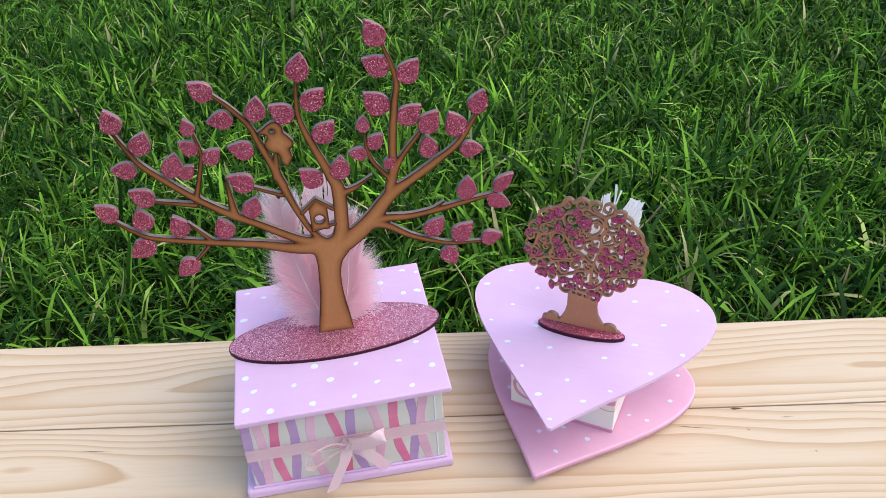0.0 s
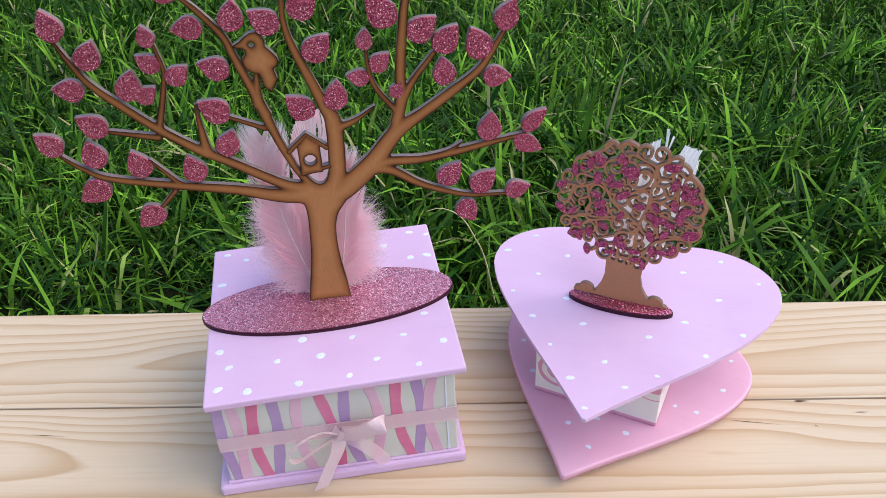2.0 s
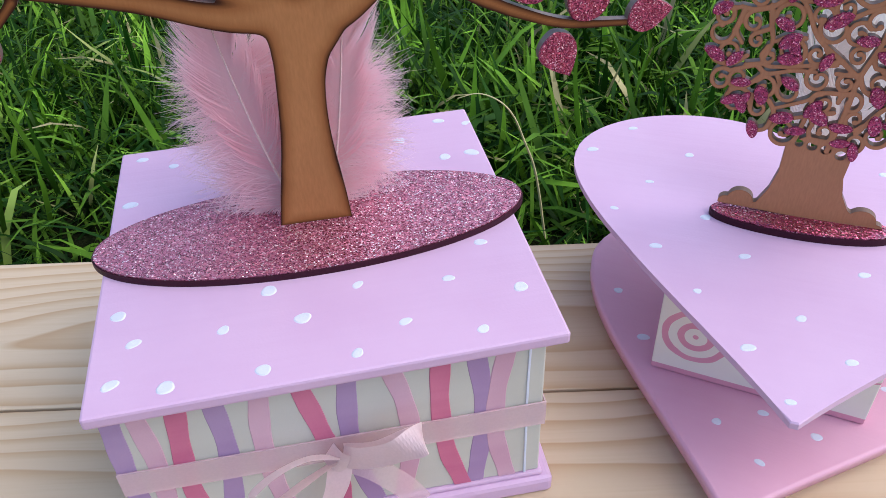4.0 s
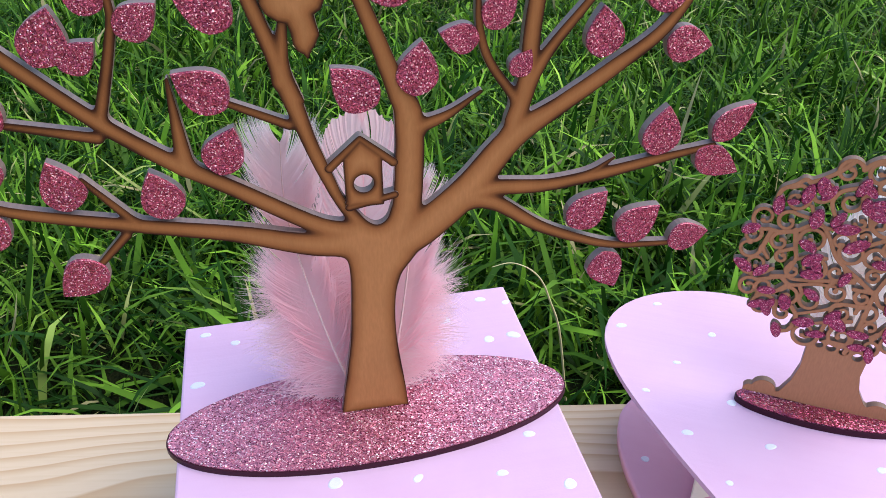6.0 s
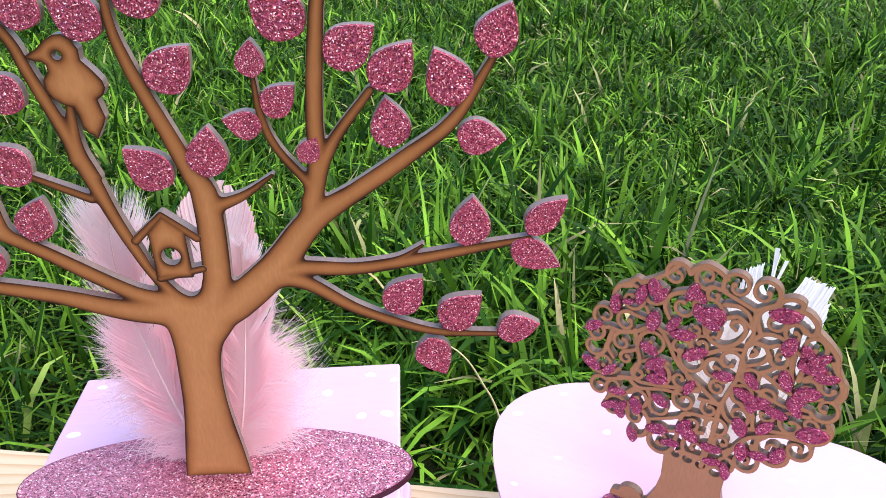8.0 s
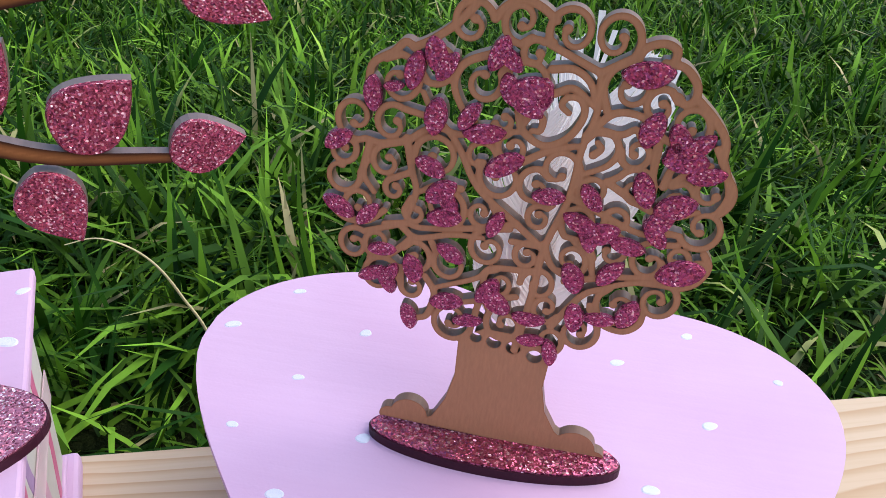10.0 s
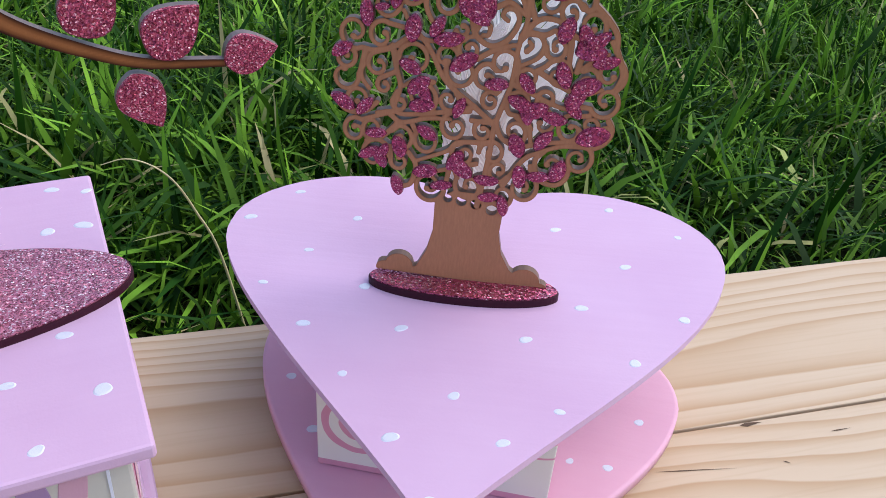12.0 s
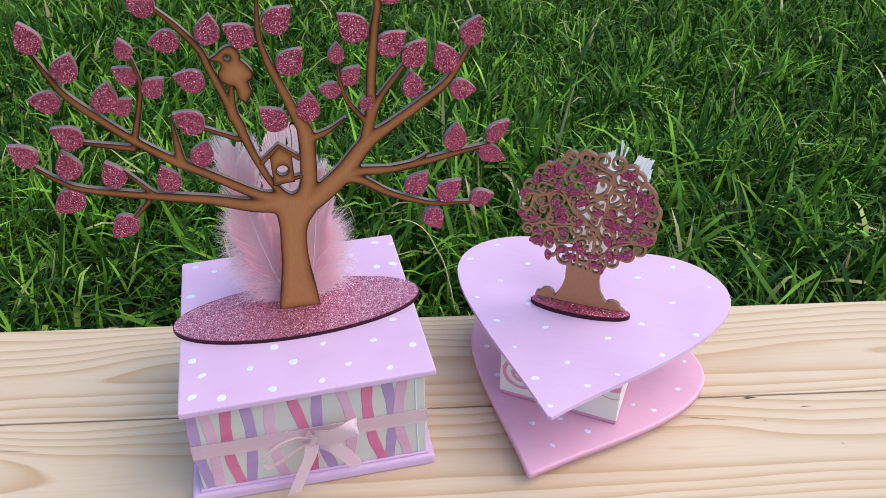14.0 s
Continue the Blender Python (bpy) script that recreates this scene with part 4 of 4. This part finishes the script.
def rounded_slab(pts, z0, z1, edge, centre, rows=5):
    """A slab whose upper edge is rounded over by edge, drawn in towards the centre."""
    bm = bmesh.new()
    reach = max(math.hypot(x - centre[0], y - centre[1]) for x, y in pts)
    levels = [(z0, 0.0), (z1 - edge * 0.75, 0.0)]
    for q in range(1, rows + 1):
        a = math.pi / 2 * q / rows
        levels.append((z1 - edge * 0.75 * (1 - math.sin(a)), edge * (1 - math.cos(a)) / reach * 1.5))
    loops = [[bm.verts.new((centre[0] + (x - centre[0]) * (1 - d), centre[1] + (y - centre[1]) * (1 - d), z)) for x, y in pts] for z, d in levels]
    n = len(pts)
    bm.faces.new(loops[0][::-1])
    bm.faces.new(loops[-1])
    for a, b in zip(loops, loops[1:]):
        for q in range(n):
            bm.faces.new((a[q], a[(q + 1) % n], b[(q + 1) % n], b[q])).smooth = True
    bmesh.ops.recalc_face_normals(bm, faces=bm.faces[:])
    return bm


HEART_Z = 0.0775
stand_heart = thing("heart_stand", pose(0, 0, 0), "lilac-pink wooden stand of two dotted hearts joined by a small box", "heart stand")
lower = part("lower_heart", rounded_slab(heart(0.922), 0.0082, 0.0140, 0.0016, (0, 0.115), 3), ROSE, stand_heart, "rose-pink lower heart with white dots", smooth=False)
part("foot", outline_bm([(x * 0.9, 0.0115 + y * 0.9) for x, y in heart(0.922)], 0, 0.0084), ROSE, lower)
LOWER_AT = pose(0.232, -0.0325, 0, 0, 0, 53.8 - 90)
upper = part("upper_heart", outline_bm(heart(1.003, 1.042), HEART_Z - 0.0032, HEART_Z, 0.0006, 1), PINK, stand_heart, "lilac-pink upper heart with white dots")
UPPER_AT = pose(0.2402, -0.0393, 0.0776, 0, 0, 58.95 - 90) @ pose(0, 0, 0, 0, -1.9, 0) @ pose(0, 0, -HEART_Z)


lower.matrix_local, upper.matrix_local = LOWER_AT, UPPER_AT


dots(upper, [(-103.7, 156), (-87.5, 181.9), (-70.9, 133.8), (-83.1, 107.9), (-55.6, 162.6), (-42, 111.5), (-60.3, 84.7), (-23.2, 87.4), (-39.5, 59.5), (23.8, 88), (0.5, 54.2)], HEART_Z, 0.0020)
dots(upper, [(-17.7, 32.3), (18.4, 35.1), (-1.8, 9.2), (36.5, 51.9), (63.7, 80.7), (84.9, 109.5), (45, 110.9), (64.2, 142.7), (89.4, 170.5), (34.4, 167.9), (59.6, 189.7)], HEART_Z, 0.0020)
dots_on(lower, LOWER_AT, [(248, 12), (270, 12), (286, -5), (256, -12), (330, 13), (343, 4), (371, 21), (390, 49), (236, 68), (236, 103)], 0.0140, 0.0020)

rings = Nodes("ring_paint")
at = rings.coords()
sep = rings.node("ShaderNodeSeparateXYZ", Vector=at)


def ring_mask(x, z, spacing, fill, reach):
    dx, dz = rings.math("SUBTRACT", sep.outputs[0], x), rings.math("SUBTRACT", sep.outputs[2], z)
    r = rings.math("SQRT", rings.math("ADD", rings.math("MULTIPLY", dx, dx), rings.math("MULTIPLY", dz, dz)))
    r = rings.math("ADD", r, rings.math("MULTIPLY", rings.noise(at, 60.0, 2), 0.003))
    on = rings.math("LESS_THAN", rings.math("FRACT", rings.math("DIVIDE", r, spacing)), fill)
    return rings.math("MULTIPLY", on, rings.math("LESS_THAN", r, reach))


mask = rings.math("MAXIMUM", ring_mask(0.0170, 0.0400, 0.0068, 0.46, 0.0195), ring_mask(0.086, 0.060, 0.0105, 0.42, 0.022))
mask = rings.math("MAXIMUM", mask, rings.math("LESS_THAN", sep.outputs[2], 0.018))
cream = rings.mix(rings.noise(at, 40.0, 3), (0.80, 0.77, 0.71), (0.74, 0.70, 0.64))
RINGS = rings.set(Base_Color=rings.mix(mask, cream, rings.mix(rings.noise(at, 80.0, 2), (0.70, 0.33, 0.43), (0.62, 0.25, 0.36))), Roughness=0.55)
bm = box_bm(0, 0.093, 0, 0.055, 0.0145, HEART_Z - 0.0033, 0.0006)
for v in bm.verts:
    if v.co.z > 0.05:
        v.co.z += 0.0334 * (v.co.x - 0.048)
column = part("column", bm, RINGS, stand_heart, "cream box with hand-painted pink rings")
column.matrix_local = pose(0.232, 0.049, 0, 0, 0, -34.5)

# ---- the small filigree tree on the heart ----
LITTLE = pose(0.299, 0.0635, 0, 0, 0, -31.5)
little = thing("filigree_tree_ornament", LITTLE, "small scroll-cut wooden tree with pink glitter leaves on a stand", "tree ornament")
oval = [(0.0385 * math.cos(a), 0.0105 * math.sin(a) - 0.003) for a in (2 * math.pi * q / 64 for q in range(64))]
LEAN = pose(0, 0, HEART_Z) @ pose(0, 0, 0, 0, -1.9, 0) @ pose(0, 0, -HEART_Z)
foot = part("stand", outline_bm(oval, HEART_Z, HEART_Z + 0.0034, 0.0005), PLUM, little, "dark plum edge of the small oval stand")
part("glitter_crust", outline_bm([(x * 0.985, (y + 0.003) * 0.96 - 0.003) for x, y in oval], HEART_Z + 0.0034, HEART_Z + 0.0041, 0.0003, 1), GLITTER, foot, "rose glitter crust")

foot.matrix_local = LEAN

fil = Sheet(-62, 54, -2, 136, 0.33)
fil.poly(((-26, 0), (-20, 4), (-16.6, 12), (-14.6, 22), (-14.8, 36), (-8, 41), (4, 41), (11.5, 36), (11.0, 24), (13, 15), (17, 8), (24, 3), (27, -1)))
for x, y, r in ((-27, 3.0, 5.6), (-33, 1.0, 3.2), (23.5, 3.2, 6.2), (30, 0.6, 3.0)):
    fil.disc(x, y, r, r, 0, 0.5)
for x, y, r in ((-10.0, 37.3, 1.7), (-4.8, 36.9, 2.1), (0.8, 36.2, 2.1), (7.0, 34.6, 2.2)):
    fil.hole(x, y, r)
# the ribs of the crown, from the trunk out to its scalloped rim
RIM_BARS = (((-54.6, 73.6), (-49.5, 68.8), (-43.3, 68.9), (-38.6, 73.1)),
    ((-41.8, 57.5), (-36.1, 59.9), (-30.3, 66.6)),
    ((-26.1, 54.8), (-23.1, 49.6), (-24.4, 42.1), (-27.6, 39.9)),
    ((19, 54.3), (23.2, 50), (28.7, 49.1), (32.2, 52.4), (32.5, 57.7)),
    ((33.2, 67.3), (38.8, 65.8), (43.3, 68.4), (45.1, 73.6), (43.2, 77.2)),
    ((23.1, 123.9), (27.5, 123.5), (31, 119.9), (31.2, 116.3), (29.3, 115.1), (27.6, 116.7)),
    ((16.6, 122), (18.1, 126.4), (21.8, 128.2), (24.9, 127.1), (24.9, 124)),
    ((-15.7, 128.1), (-13.7, 131.2), (-10, 133.4), (-5.6, 132.1), (-2.1, 129.7)),
    ((-20.5, 130.5), (-24.1, 125.9), (-29.1, 121.5), (-33.8, 118.5)),
    ((-44.4, 107.5), (-43.4, 113.1), (-38.6, 116.7), (-35.9, 119.5), (-33.4, 118.6)),
    ((43.3, 88.8), (44.7, 94.4), (42.3, 100.7), (39.3, 105.6)),
    ((32.5, 116.3), (36.7, 112.6), (40.3, 108), (41.1, 102.6)))
LEFT_BARS = (((4.1, 70), (-4.6, 76.8), (-14.8, 84.7), (-21.3, 95.9), (-28.2, 103.5), (-30.7, 107.8)),
    ((-3.8, 76.2), (-12.2, 73.2), (-27.8, 69.9), (-32.6, 70.6), (-38.4, 69.2)),
    ((-33.9, 95.1), (-32.1, 86.6), (-30.5, 80.3), (-32.2, 72.8)),
    ((-43.3, 92), (-44.7, 83.3), (-41.6, 78.1)),
    ((-40.3, 92.4), (-33.9, 94.4), (-27.6, 99.1), (-19.6, 98.5), (-6.9, 101.7)),
    ((-14.8, 120.2), (-21.3, 116.8), (-23.5, 111.3), (-20.9, 105.2), (-17.6, 102.7)),
    ((3.7, 62.7), (-8, 61.5), (-12.1, 57.3), (-23.4, 51.5)),
    ((-1, 53.6), (-9.9, 50.4), (-15.9, 48.2), (-23.8, 45.4)),
    ((-33.3, 68.9), (-29.2, 66.6), (-20.1, 69.4), (-11.9, 70.2)),
    ((-19, 83.5), (-25, 83.6), (-29.3, 80.7)))
MIDDLE_BARS = (((1.2, 35.5), (3.3, 55.1), (4.1, 70), (8, 86.3), (8.7, 99.8), (10.5, 109.7), (9.6, 119.8)),
    ((-7.5, 106.9), (-5.8, 102.1), (-0.4, 99.2), (4.9, 102.2), (7.7, 108.2), (6.5, 112.1), (3.5, 112.4), (2.2, 110.2), (4.1, 108.5)),
    ((-6.1, 104.2), (-4.1, 107.1), (-1.6, 105.9), (-1.8, 102.9), (-3.6, 102.6)),
    ((-1.3, 118.5), (3.6, 119.2), (7.8, 116.6), (10.1, 111)),
    ((0.2, 112.8), (4.3, 114.7), (9.3, 111.4)),
    ((-4.6, 94), (0.4, 97.6), (6.5, 100.2), (8.8, 100.5)))
RIGHT_BARS = (((9.2, 103.6), (13.8, 109.8), (18.7, 110.9), (23.1, 109.1), (26, 104.1), (26.2, 99.2)),
    ((11.5, 105.1), (17, 105.3), (20.1, 107.2), (21.5, 105.3)),
    ((9.3, 102.8), (11.6, 105.1), (15.2, 105), (17.3, 101.3), (15.5, 96.9), (9.6, 93.1)),
    ((11.6, 98.9), (13.1, 100.8), (12.1, 102.3)),
    ((29.4, 93.8), (30.3, 98.6), (33.6, 101.1), (38.8, 101.2)),
    ((31.3, 95), (34.2, 98.2), (37.5, 99.1)),
    ((3.9, 71.7), (6.9, 65.6), (11.8, 62.6)),
    ((11.6, 74.2), (16.1, 70.5), (17.5, 65.3)),
    ((9.7, 46), (15.9, 57.8), (21.2, 61.6), (27.1, 64.6), (38.4, 67.8)),
    ((11, 61.6), (21.6, 65.3), (28.7, 66.9), (34.5, 67.8)),
    ((8.6, 86.5), (15.7, 83.8), (26.9, 79.9), (34.8, 81.3)),
    ((16.2, 92.5), (26.7, 87.1), (33.2, 85.9), (38.8, 88.5)),
    ((23, 109.1), (27.9, 105.5), (35.1, 104.5)),
    ((25.8, 104.1), (26.4, 96.3), (27.3, 87.3)))
for pts in RIM_BARS:
    fil.limb(pts, [0.98] * len(pts), 0.5)
for pts in LEFT_BARS + MIDDLE_BARS + RIGHT_BARS:
    fil.limb(pts, [1.05 - 0.3 * q / (len(pts) - 1) for q in range(len(pts))], 0.5)


def curl(x, y, r, start, sweep, end, sx, sy):
    """A scroll round (x, y): from its stem at (sx, sy) it winds in from the angle start by sweep degrees to a rounded end."""
    pts, rad = [(sx, sy)], [0.95]
    for q in range(40):
        k = q / 39
        a = radians(start + sweep * k)
        rr = 1.1 * r * (1 - (1 - end) * k ** 1.35)
        pts.append((x + rr * math.cos(a), y + 1.14 * rr * math.sin(a)))
        rad.append(0.92 - 0.32 * k + (0.5 if q > 37 else 0))
    fil.limb(pts, rad, 0.4, False)


RIM_LEFT_CURLS = ((-47.2, 98.3, 4.8, -60, -410, 0.28, -40.3, 92.4),
    (-50.4, 82.1, 4.6, 10, -280, 0.42, -43.8, 87.2),
    (-46.2, 61.1, 4.1, 60, 410, 0.28, -32.6, 70.4),
    (-29.4, 50.6, 3, 170, 290, 0.4, -33.1, 56.3),
    (-17.6, 41.6, 5.4, -15, -470, 0.2, -10.5, 50.2),
    (-2.6, 43.8, 4.9, 150, 410, 0.22, -9, 50.7),
    (17.2, 46.1, 4.8, 30, -430, 0.2, 18.8, 55.6),
    (35.2, 60.9, 4.8, 60, -430, 0.2, 30.3, 65.6),
    (42.5, 72.3, 2.2, -10, 250, 0.4, 44.8, 73.8))
RIM_RIGHT_CURLS = ((40.9, 84.3, 5, -150, 410, 0.2, 33.2, 81.4),
    (40.6, 94.1, 5, -60, 400, 0.25, 42.6, 88.6),
    (-20.7, 126.2, 4.6, 20, 410, 0.22, -15.7, 128.5))
INNER_LEFT_CURLS = ((-37.8, 98.2, 4.2, 60, 340, 0.3, -27.7, 101.5),
    (-38.6, 87.6, 3.7, 100, 330, 0.28, -33.9, 94.4),
    (-36.2, 80.1, 2.5, 100, 330, 0.3, -32.3, 85.7),
    (-16.7, 112.8, 4.1, 30, -310, 0.35, -11.7, 117.9),
    (-15.3, 93, 4.1, -30, 300, 0.35, -10.9, 91.5),
    (-9.5, 88.8, 5.1, 150, 400, 0.24, -15.5, 91.9),
    (-19.5, 60.4, 4.4, 150, 330, 0.26, -25.2, 66),
    (-10.1, 67.3, 4.6, 100, 420, 0.22, -5.3, 74.3),
    (0.2, 67.1, 3.4, 60, 400, 0.28, -4.3, 70.8),
    (-30.3, 74.1, 2.6, 170, 250, 0.4, -31.5, 78.3),
    (-10.5, 103.9, 2.1, 200, 250, 0.4, -13.6, 100.9))
INNER_RIGHT_CURLS = ((16.8, 116.7, 5.5, 215, -440, 0.2, 12.7, 110.5),
    (4.4, 93.1, 4.9, -30, 340, 0.26, 9.8, 91.9),
    (23.3, 91.7, 4.6, 150, -420, 0.22, 16.2, 92.5),
    (1.5, 79, 3, 60, 400, 0.3, 4.3, 83.6),
    (4.4, 58.5, 4.4, 180, -390, 0.24, -0.2, 61.4),
    (31, 72.1, 4.8, 70, 400, 0.2, 36.3, 78.4),
    (-5.7, 121.3, 2.9, 60, 320, 0.35, -2.1, 124.7),
    (20.6, 82, 2.9, 150, -300, 0.35, 17.4, 77.7))
for row in RIM_LEFT_CURLS + RIM_RIGHT_CURLS + INNER_LEFT_CURLS + INNER_RIGHT_CURLS:
    curl(*row)
# the heart at the crown
for hand in (-1, 1):
    curl(6.8 + hand * 4.9, 127.6, 4.9, 90 - hand * 125, hand * 420, 0.25, 9.6, 119.4)
# small scrolls wherever the crown is still open
for q in range(40):
    room = np.where(((fil.S + 4) / 47) ** 2 + ((fil.H - 83) / 46) ** 2 < 1, np.minimum(fil.d, 6.0), -1)
    i, j = np.unravel_index(np.argmax(room), room.shape)
    free = float(room[i, j])
    if free < 3.0:
        break
    x, y = float(fil.s[i]), float(fil.h[j])
    # the stem starts on the wood that lies nearest, and the scroll turns away from it
    away = np.where(fil.d < -0.3, np.hypot(fil.S - x, fil.H - y), 99.0)
    a, b = np.unravel_index(np.argmin(away), away.shape)
    sx, sy = float(fil.s[a]), float(fil.h[b])
    hand = 1 if q % 2 else -1
    curl(x, y, min(5.2, free + 0.3), math.degrees(math.atan2(sy - y, sx - x)) + hand * 35, hand * 370, 0.2, sx, sy)
filigree = part_mesh("scroll_cut_tree", fil.mesh("scroll_cut_tree", 3.4, 0.0), (MDF_FINE, EDGE_PALE), little, "brown sheet wood trunk and crown of cut scrolls")
BIAS = pose(0.0003, 0, HEART_Z) @ pose(0, 0, 0, 0, 1.1, 0) @ Matrix.Diagonal((1, 1, 0.985, 1)) @ pose(0, 0, -HEART_Z)
filigree.matrix_local = BIAS @ pose(0, 0, HEART_Z + 0.0040)


def little_leaf(lop):
    bm = bmesh.new()
    n = 8
    side = [((1 - math.cos(math.pi * q / n)) / 2 - 0.5, 0.27 * math.sin(math.pi * q / n) ** 1.25) for q in range(n + 1)]
    pts = [(u, w * (1 + lop)) for u, w in side] + [(u, -w * (1 - lop)) for u, w in side[-2:0:-1]]
    back = [bm.verts.new((x, 0.5, z)) for x, z in pts]
    front = [bm.verts.new((x, -0.4, z)) for x, z in pts]
    top = [bm.verts.new((x * 0.9, -0.75, z * 0.86)) for x, z in pts]
    bm.faces.new(back)
    for a in range(len(pts)):
        b = (a + 1) % len(pts)
        bm.faces.new((back[b], back[a], front[a], front[b])).material_index = 1
        bm.faces.new((front[b], front[a], top[a], top[b]))
    bm.faces.new(top[::-1])
    bmesh.ops.recalc_face_normals(bm, faces=bm.faces[:])
    me = bpy.data.meshes.new("glitter_leaf")
    bm.to_mesh(me)
    bm.free()
    me.materials.append(GLITTER_LITTLE)
    me.materials.append(EDGE_PALE)
    return me


LITTLE_LEAVES = [little_leaf(lop) for lop in (-0.15, 0.1)]


def little_leaves(places):
    g = random.Random(len(places))
    for q, (s, h, size, turn) in enumerate(places):
        ob = new("glitter_leaf", g.choice(LITTLE_LEAVES))
        ob.parent = little
        ob.matrix_local = BIAS @ pose(s / 1000, -0.0002 - 0.0001 * (q % 4), HEART_Z + 0.004 + h / 1000, 0, -turn, 0) @ Matrix.Diagonal((size * 1.12 / 1000, 0.0029, size * 1.04 * g.uniform(0.95, 1.25) / 1000, 1))


little_leaves(((-28, 117.5, 9, 110), (-25.5, 115, 8, 60), (-33, 113, 9.5, 80), (-38, 108.5, 5, 10), (-43, 105.5, 9, 95), (-27, 102, 9.5, 85), (-19, 103.5, 8, 60), (-15, 100, 10, 10), (-14, 120.3, 9, 70),
               (-11, 119, 7, 140), (-6, 113, 10, 20), (-6.5, 109, 10, 150), (-3, 111.5, 9, 80), (-10, 112, 8, 110), (-27.5, 88, 8, 155), (-24, 81.5, 9, 40), (-22, 79.5, 9, 120)))
little_leaves(((-22.5, 74, 9, 10), (-9, 92, 10.5, 35), (-9, 75, 8, 70), (-51, 72, 9, 150), (-43, 71, 8, 50), (-51.5, 91.5, 8, 35), (-38.5, 61, 7.5, 5), (-41, 53, 8, 30), (-37, 51, 8.5, 120), (-36, 54, 7, 60),
               (-30, 56.5, 8.5, 110), (-20, 63.5, 8, 150), (-30, 40, 8, 110), (-19.5, 47.5, 9, 10), (-9, 54, 9, 60), (-6, 51, 9.5, 140), (-13, 42.5, 8, 10)))
little_leaves(((3.5, 47.5, 9, 0), (5, 40.5, 7.5, 10), (10.5, 37.2, 8.5, 105), (12.5, 63, 9, 115), (22, 66.5, 9, 55), (3, 85.5, 8, 5), (13.5, 87.5, 8, 130), (12, 80, 9, 160), (17, 78, 10, 20), (15, 76.5, 9, 100),
               (24.5, 75.8, 9, 170), (31, 84, 9, 60), (30.5, 80.5, 9, 130), (25.5, 92, 9.5, 110), (33.5, 88.5, 10, 25)))
little_leaves(((24, 107.5, 9, 75), (31, 106, 9, 120), (34.5, 105.5, 9, 40), (33, 101, 10, 5), (38.5, 98.5, 9, 15), (30, 102.5, 7, 90), (20, 121, 11, 10), (39, 70.2, 11.5, 20), (15, 50.5, 9, 100), (22, 52, 8.5, 5), (28.5, 55, 9, 70)))

LF = 0.0085


def on_little(s, y, h):
    return tuple(LITTLE @ Vector((s / 1000, LF + y, HEART_Z + h / 1000)))


face = tuple(-(LITTLE.to_3x3() @ Vector((0, 1, 0))))
QUILLS = "broad white feather standing behind the filigree tree"
plume = vane_feather("white_feather", QUILLS, (on_little(3, 0.0, 1), on_little(6, 0.012, 45), on_little(9, 0.027, 85), on_little(12, 0.040, 120)),
                     ((0.22, 0.020, 0.80), (0.55, 0.025, 0.68), (0.70, 0.030, 0.54), (0.86, 0.0135, 0.53)), ((0.20, 0.026, 0.85), (0.45, 0.043, 0.78), (0.60, 0.049, 0.69), (0.80, 0.024, 0.74)), 31, "white feathers", face, WHITE_DOWN)
root = Vector(on_little(3, 0.0, 1))
for s1, h1, wide in ((10.5, 122, 0.0020), (15.0, 117, 0.0016)):
    # the bare end of the quill is split in two
    line = [tuple(Vector(on_little(*p)) - root) for p in ((10.4, 0.0325, 100), ((10.4 + s1) / 2 + 0.6, 0.037, 110), (s1, 0.041, h1))]
    part("quill_tip", strip(line, tuple(LITTLE.to_3x3() @ Vector((1, 0, 0))), wide, taper=lambda k: 0.55 + 0.45 * k), WHITE_DOWN, plume)
vane_feather("white_feather", QUILLS, (on_little(0, 0.007, 1), on_little(-3, 0.012, 35), on_little(-3, 0.018, 65), on_little(1, 0.026, 98)),
             ((0.30, 0.018, 0.80), (0.6, 0.023, 0.75), (0.98, 0.010, 0.4)), ((0.35, 0.020, 0.85), (0.6, 0.026, 0.75), (0.98, 0.014, 0.4)), 33, "white feathers", face, WHITE_DOWN)
